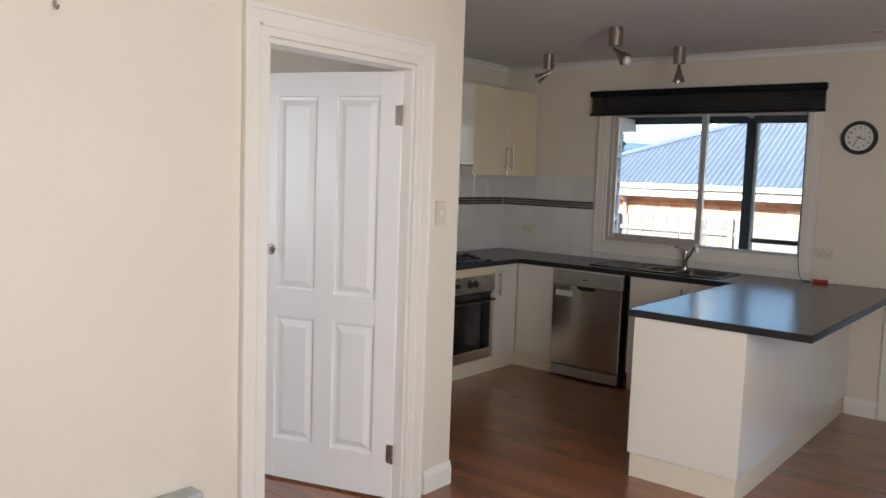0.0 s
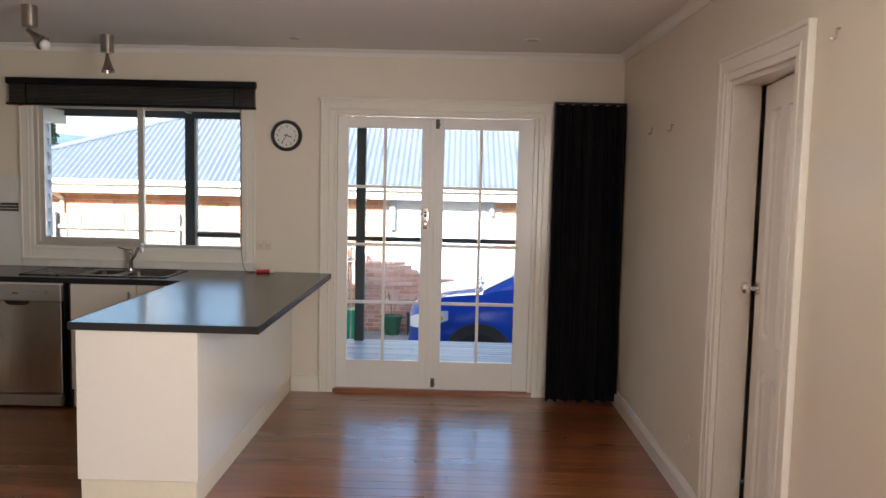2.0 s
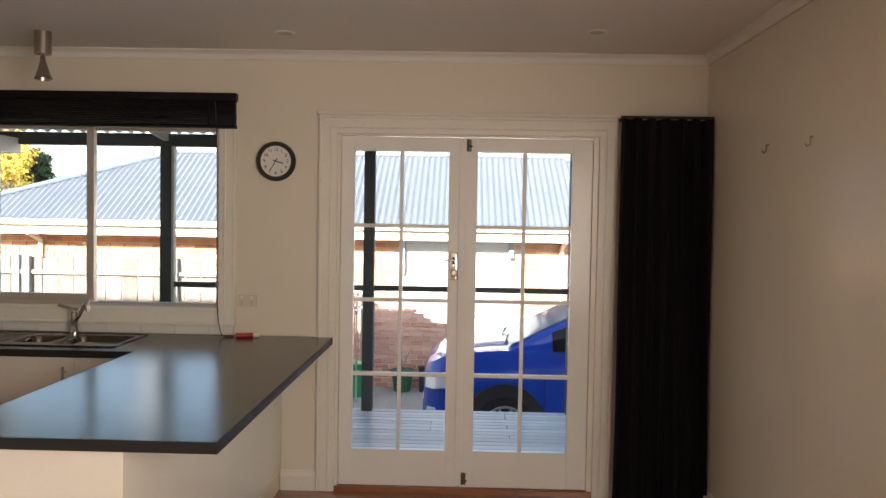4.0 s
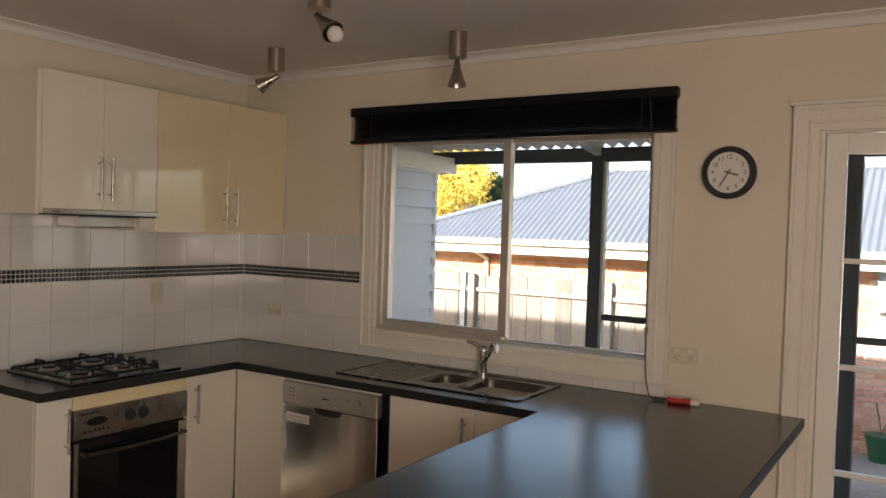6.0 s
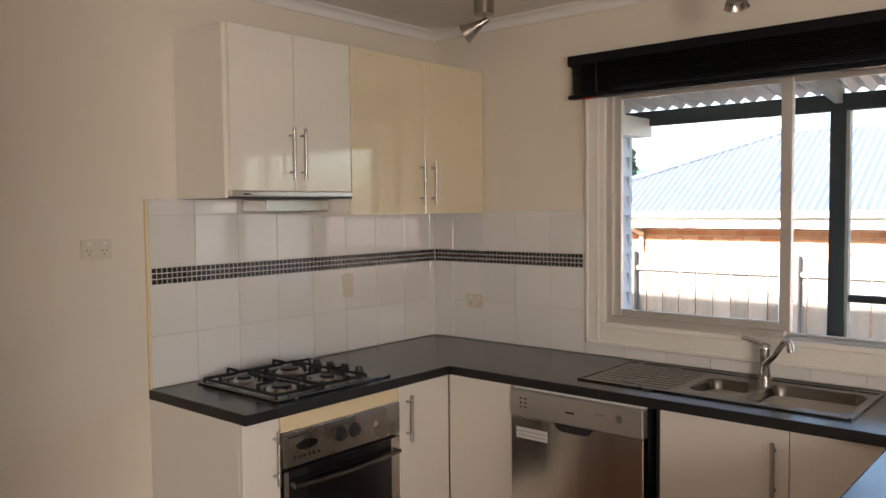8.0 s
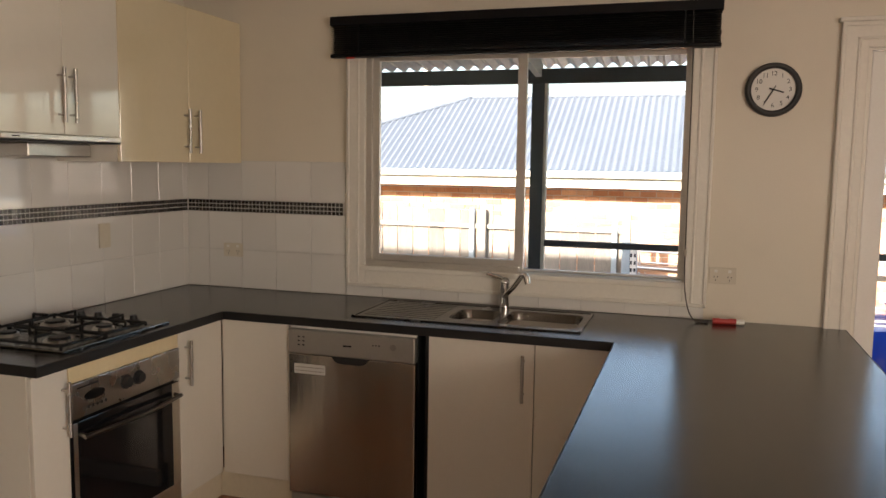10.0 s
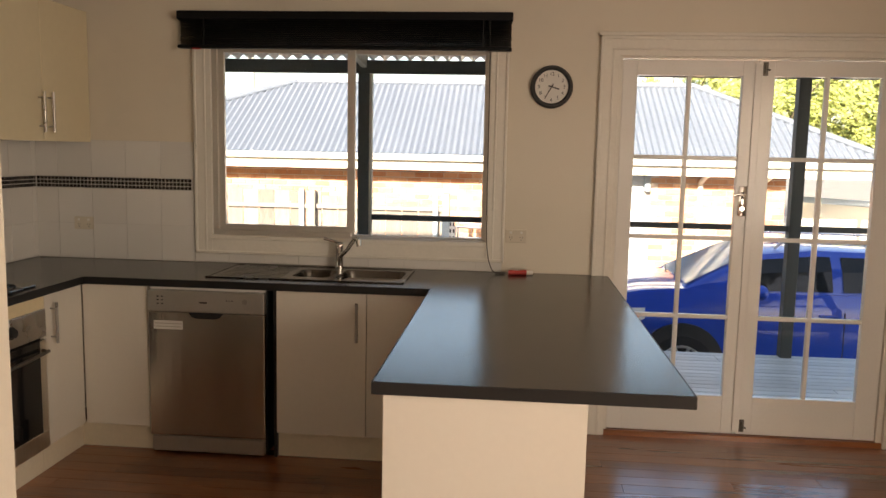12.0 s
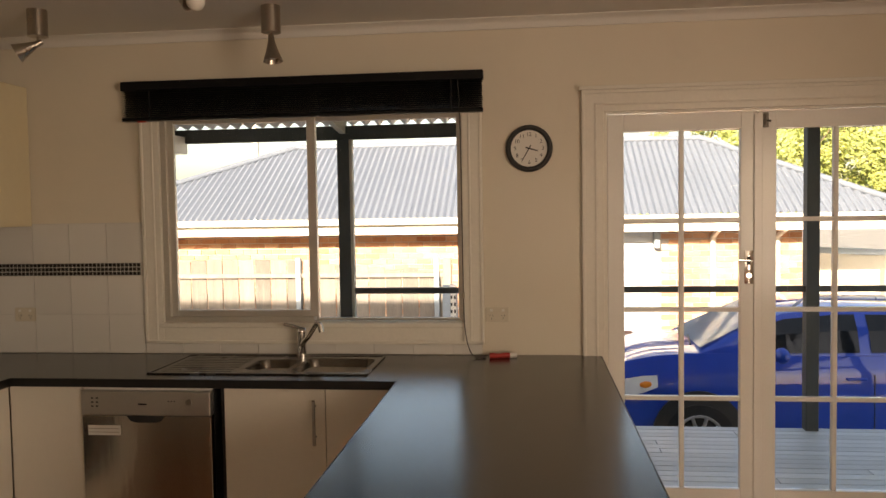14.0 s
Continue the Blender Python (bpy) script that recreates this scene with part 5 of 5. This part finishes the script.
for s in (-1, 1):
    bm = bmesh.new()
    lo, hi = [], []
    for x, w, z0, z1 in ((.14, .665, .70, .82), (.22, .755, .70, .86), (.34, .820, .72, .89), (.47, .850, .76, .92), (.60, .872, .82, .93)):
        lo.append(bm.verts.new((CX + x, CY + s * (w + .014), GZ + z0)))
        hi.append(bm.verts.new((CX + x, CY + s * (w - .012), GZ + z1)))
    for i in range(4):
        bm.faces.new((lo[i], lo[i + 1], hi[i + 1], hi[i]))
    bmesh.ops.recalc_face_normals(bm, faces=bm.faces)
    bmesh.ops.solidify(bm, geom=bm.faces[:], thickness=.02)
    hl = part("headlight", bm, LAMPG, car, "clear headlight", True)
    bm = bmesh.new()
    bmesh.ops.create_uvsphere(bm, u_segments=12, v_segments=8, radius=1, matrix=Matrix.Translation((CX + .50, CY + s * .872, GZ + .84)) @ Matrix.Diagonal((.07, .018, .035, 1)))
    part("indicator_lamp", bm, AMBER, hl, "orange indicator lamp", True)
    bm = bmesh.new()
    bmesh.ops.create_uvsphere(bm, u_segments=14, v_segments=8, radius=1, matrix=Matrix.Translation((CX + 1.70, CY + s * 1.0, GZ + 1.15)) @ Matrix.Diagonal((.07, .11, .075, 1)))
    cyl(bm, (CX + 1.74, CY + s * .84, GZ + 1.11), (CX + 1.70, CY + s * .98, GZ + 1.13), .025, seg=8)
    part("wing_mirror", bm, CARB, car, "blue wing mirror", True)
    part("sill_trim", B((CX + 1.4, CX + 3.1, *sorted((CY + s * .88, CY + s * .905)), GZ + .17, GZ + .27)), DARKPL, car)
    for x in (1.40, 2.56, 3.32):
        part("door_seam", B((CX + x - .004, CX + x + .004, *sorted((CY + s * .895, CY + s * .9015)), GZ + .30, GZ + .95)), DARKPL, car)
    for x in (2.40, 3.18):
        part("door_handle", B((CX + x - .09, CX + x + .09, *sorted((CY + s * .885, CY + s * .915)), GZ + .90, GZ + .925), bev=.006), CARB, car)
part("bumper_trim", B((CX + .14, CX + .5, CY - .80, CY - .70, GZ + .21, GZ + .36), (CX + .14, CX + .5, CY + .70, CY + .80, GZ + .21, GZ + .36), (CX + .09, CX + .18, CY - .7, CY + .7, GZ + .21, GZ + .31), bev=.015, seg=2), DARKPL, car, "dark lower bumper")
part("fog_lamp", B((CX + .14, CX + .24, CY - .76, CY - .66, GZ + .40, GZ + .49), bev=.01), LAMPG, car, "pale fog lamp")
part("grille", B((CX + .088, CX + .2, CY - .40, CY + .40, GZ + .30, GZ + .50), bev=.01), DARKPL, car, "black front grille")
part("number_plate", B((CX + .078, CX + .0879, CY - .19, CY + .19, GZ + .42, GZ + .52)), PLAST, car, "white number plate")
for y in (-.5, .5):
    bm = bmesh.new()
    tube(bm, [(CX + 1.95, CY + y, GZ + 1.54), (CX + 2.05, CY + y, GZ + 1.625), (CX + 3.3, CY + y, GZ + 1.615), (CX + 3.5, CY + y, GZ + 1.53)], .014, 8)
    part("roof_rail", bm, RIM, car, "", True)

# yard things
pot = thing("plant_pot", (3.19, 6.98, GZ), "green plastic pot with a bare twig on the gravel", "plant pot")
bm = bmesh.new()
cyl(bm, (3.19, 6.98, GZ), (3.19, 6.98, GZ + .28), .12, .16, seg=20)
cyl(bm, (3.19, 6.98, GZ + .26), (3.19, 6.98, GZ + .31), .175, .175, seg=20)
part("pot", bm, POTM, pot, "", True)
bm = bmesh.new()
for a in range(7):
    tube(bm, [(3.19, 6.98, GZ + .3), (3.19 + .06 * math.cos(a * 2.1), 6.98 + .05 * math.sin(a * 2.1), GZ + .5), (3.19 + .13 * math.cos(a * 2.1), 6.98 + .1 * math.sin(a * 2.1), GZ + .62 + .04 * (a % 3))], .006, 5)
part("twig", bm, BARK, pot)
can = thing("black_pot", (3.49, 6.95, GZ), "small black plastic pot beside the brick wall", "plant pot")
bm = bmesh.new()
cyl(bm, (3.49, 6.95, GZ), (3.49, 6.95, GZ + .36), .05, .06, seg=18)
cyl(bm, (3.49, 6.95, GZ + .33), (3.49, 6.95, GZ + .37), .066, .066, seg=18)
part("pot", bm, DARKPL, can, "", True)
bin_ = thing("green_bin", (2.57, 6.6, GZ), "green plastic tub beside the verandah post", "tub")
bm = bmesh.new()
cyl(bm, (2.57, 6.6, GZ), (2.57, 6.6, GZ + .45), .13, .15, seg=20)
cyl(bm, (2.57, 6.6, GZ + .43), (2.57, 6.6, GZ + .47), .16, .16, seg=20)
part("tub", bm, mat("bright_green_plastic", (.02, .25, .10), .4), bin_, "", True)

trol = thing("metal_trolley", (2.2, 6.2, GZ), "grey metal trolley frame with a checked end panel", "trolley")
part("panel", B((1.80, 1.90, 6.17, 6.23, GZ + .02, .66), bev=.004), FPOSTM, trol, "grey-blue panel")
for i in range(12):
    for j in range(3):
        if (i + j) % 2 == 0:
            part("check", B((1.905 + j * .022, 1.927 + j * .022, 6.165, 6.172, .12 + i * .045, .165 + i * .045)), DARKPL if j != 1 else PLAST, trol)
part("strip", B((1.903, 1.975, 6.172, 6.18, .10, .68)), PLAST, trol)
bm = bmesh.new()
for z in (.36, .56):
    tube(bm, [(1.96, 6.2, z), (2.62, 6.2, z - .02), (2.62, 6.75, z - .02), (1.96, 6.75, z)], .014, 8)
for x, y in ((1.98, 6.2), (2.61, 6.2), (2.61, 6.74), (1.98, 6.74)):
    cyl(bm, (x, y, GZ), (x, y, .57), .014, seg=8)
part("frame", bm, RIM, trol, "pale tubular frame", True)
part("tray", B((1.98, 2.6, 6.22, 6.72, .30, .33)), BRICK, trol, "red-brown tray")

# ---- many small pieces: tiles, mosaic, boards, bricks ----
def cached(store, key, make):
    if key not in store:
        store[key] = make()
    return store[key]


tile_store = {}


def tile_mesh(w, h, d, m, bev=.0009):
    key = (round(w, 4), round(h, 4), d, m.name, bev)
    return cached(tile_store, key, lambda: mesh("tile", bx(bmesh.new(), -w / 2, w / 2, -d, 0, -h / 2, h / 2, bev), m))


G = .0022
sp_w = tagged(new("splashback_west", mesh("splashback_west", B((.0005, .004, -1.69, -.0, HB + .001, 1.642)), GROUT)), "white square tiles with a dark mosaic band behind the hob", "splashback", kind="structure")
sp_n = tagged(new("splashback_north", mesh("splashback_north", B((.004, .953, -.004, -.0005, HB + .001, 1.580), (.953, 2.70, -.004, -.0005, HB + .001, .9535)), GROUT)), "white square tiles with a dark mosaic band beside the window", "splashback", kind="structure")
rows_t = [(HB + .002, 1.105), (1.105, 1.306), (1.372, 1.578)]
edges = [-1.689 + .205 * k for k in range(9)] + [-.004]
for z0, z1 in rows_t + [(1.578, 1.641)]:
    for a, b in zip(edges, edges[1:]):
        if z0 > 1.5 and b > -.92:
            continue
        w, h = b - a - G, z1 - z0 - G
        piece("tile", tile_mesh(w, h, .006, TILE), sp_w, pose(.004, (a + b) / 2, (z0 + z1) / 2, 0, 0, 90))
edges_n = [.010, .142, .346, .549, .755, .952]
for z0, z1 in rows_t:
    for a, b in zip(edges_n, edges_n[1:]):
        piece("tile", tile_mesh(b - a - G, z1 - z0 - G, .006, TILE), sp_n, pose((a + b) / 2, -.004, (z0 + z1) / 2))
xx = .955
while xx < 2.69:
    b = min(xx + .2, 2.70)
    piece("tile", tile_mesh(b - xx - G, .049, .006, TILE), sp_n, pose((xx + b) / 2, -.004, HB + .0275))
    xx += .2
ms = .0215
for r in range(3):
    zc = 1.317 + r * .022
    k = 0
    while -.012 - k * .022 > -1.68:
        piece("mosaic", tile_mesh(ms - .0033, ms - .0033, .0018, MOS, 0), sp_w, pose(.004, -.016 - k * .022, zc, 0, 0, 90))
        k += 1
    k = 0
    while .022 + k * .022 < .945:
        piece("mosaic", tile_mesh(ms - .0033, ms - .0033, .0018, MOS, 0), sp_n, pose(.022 + k * .022, -.004, zc))
        k += 1
structure("trim_tile_edge", B((.0005, .012, -1.700, -1.690, HB, 1.642)), CREAM, "cream edge strip beside the tiles", "trim")

# floorboards
fl_root = tagged(new("floor", mesh("floor", B((-1.3, XR + 1.1, YS, .10, -.0219, -.0195)), BLACKM)), "polished red-brown timber floorboards", "floor", kind="structure")
bw, bstore = .098, {}
random.seed(21)


def board_mesh(L):
    return cached(bstore, round(L, 2), lambda: mesh("floorboard", bx(bmesh.new(), 0, round(L, 2) - .001, .0006, bw - .0006, -.0195, 0, .0009), BOARD))


far_v = bmesh.new()
y = -.0
count = 0
while y > YS:
    y -= bw
    x = .0 if y > -2.9 else -1.25
    end = XR + (.9 if -3.75 < y < -1.7 else 0)
    first = True
    while x < end - .02:
        L = random.choice((1.5, 1.8, 2.1, 2.4, 2.7, 3.0, 3.6))
        if first:
            L *= random.uniform(.35, 1)
            first = False
        L = round(min(L, end - x), 2)
        if end - x - L < .3:
            L = round(end - x, 2)
        if y > -6.2 and count < 300:
            piece("floorboard", board_mesh(L), fl_root, Matrix.Translation((x, y, 0)))
            count += 1
        else:
            bx(far_v, x, x + L - .001, y + .0006, y + bw - .0006, -.0195, 0)
        x += L
BOARDI = mat("polished_floorboard_far", (0.14, 0.044, 0.013), 0.3, stain=0.45, amount=0.3, scale=2.2, fine=22, bump=0.25, per=0.16, stretch=(0.25, 3, 3), tint=(0.35, 0.122, 0.038), coat=0.7, crough=0.2, rvar=0.1, island=True)
ob = new("far_floorboards", mesh("far_floorboards", far_v, BOARDI))
ob.parent = fl_root
tagged(ob, kind="stuff")

# deck boards
random.seed(5)
y = .17
while y < 2.13:
    x = -1.0
    while x < 7.2:
        L = min(random.choice((2.4, 3.0, 3.6)), 7.2 - x)
        bm = bx(bmesh.new(), x + .002, x + L - .002, y, y + .088, -.055, -.03 + random.uniform(0, .002), .003)
        part("deck_board", bm, DECKM, deck)
        x += L
    y += .094

# bricks
bl_w, bl_h = .235, .08
brick_me = mesh("brick", bx(bmesh.new(), .005, bl_w - .005, -.02, .02, .005, bl_h + .005 - .005), BRICK)
wall_part = [o for o in nh.children if o.name.startswith("wall")][0]
rest_v, rest_f = [], []


def rest_brick(x0, x1, z0, z1, y):
    k = len(rest_v)
    rest_v.extend([(x0, y, z0), (x1, y, z0), (x1, y, z1), (x0, y, z1), (x0, y + .02, z0), (x1, y + .02, z0), (x1, y + .02, z1), (x0, y + .02, z1)])
    rest_f.extend([(k, k + 1, k + 2, k + 3), (k, k + 4, k + 5, k + 1), (k + 3, k + 2, k + 6, k + 7), (k, k + 3, k + 7, k + 4), (k + 1, k + 5, k + 6, k + 2)])


r = 0
z = GZ
while z < 1.26:
    x = RX0 + .3 - (.115 if r % 2 else 0)
    while x < WXE - .02:
        inwin = x + bl_w > 3.09 and x < 4.80 and z < 1.24
        if not inwin:
            if 2.4 < x < 6.7 and z > .35:
                ob = piece("brick", brick_me, wall_part, Matrix.Translation((x, FY + .012, z)))
            else:
                rest_brick(max(x, RX0 + .3) + .005, min(x + bl_w, WXE) - .005, z + .005, z + bl_h, FY - .006)
        x += bl_w + .002
    z += bl_h + .009
    r += 1
me = bpy.data.meshes.new("brickwork")
me.from_pydata(rest_v, [], rest_f)
me.materials.append(BRICKI)
ob = new("brickwork", me)
ob.parent = nh
ob.matrix_parent_inverse = Matrix.Translation(-nh.location)
tagged(ob, kind="stuff")
gb_w, gb_h = .206, .062
gbrick_me = mesh("brick", bx(bmesh.new(), .004, gb_w - .004, -.02, .02, .004, gb_h, .004), GBRICK)
r = 0
z = GZ
core = gw.children[0]
while z < .5:
    x = 2.55 - (.103 if r % 2 else 0)
    while x < 4.3:
        xm = x + .10
        top = max([q[1] + (p[1] - q[1]) * (q[0] - xm) / (q[0] - p[0]) for p, q in zip(GW, GW[1:]) if p[0] <= xm <= q[0]] or [-.3])
        if z + .05 < top and x + .2 < 4.42:
            piece("brick", gbrick_me, core, Matrix.Translation((max(x, 2.55), 7.243 + random.uniform(-.004, .004), z)))
        x += gb_w + .002
    z += gb_h + .008
    r += 1
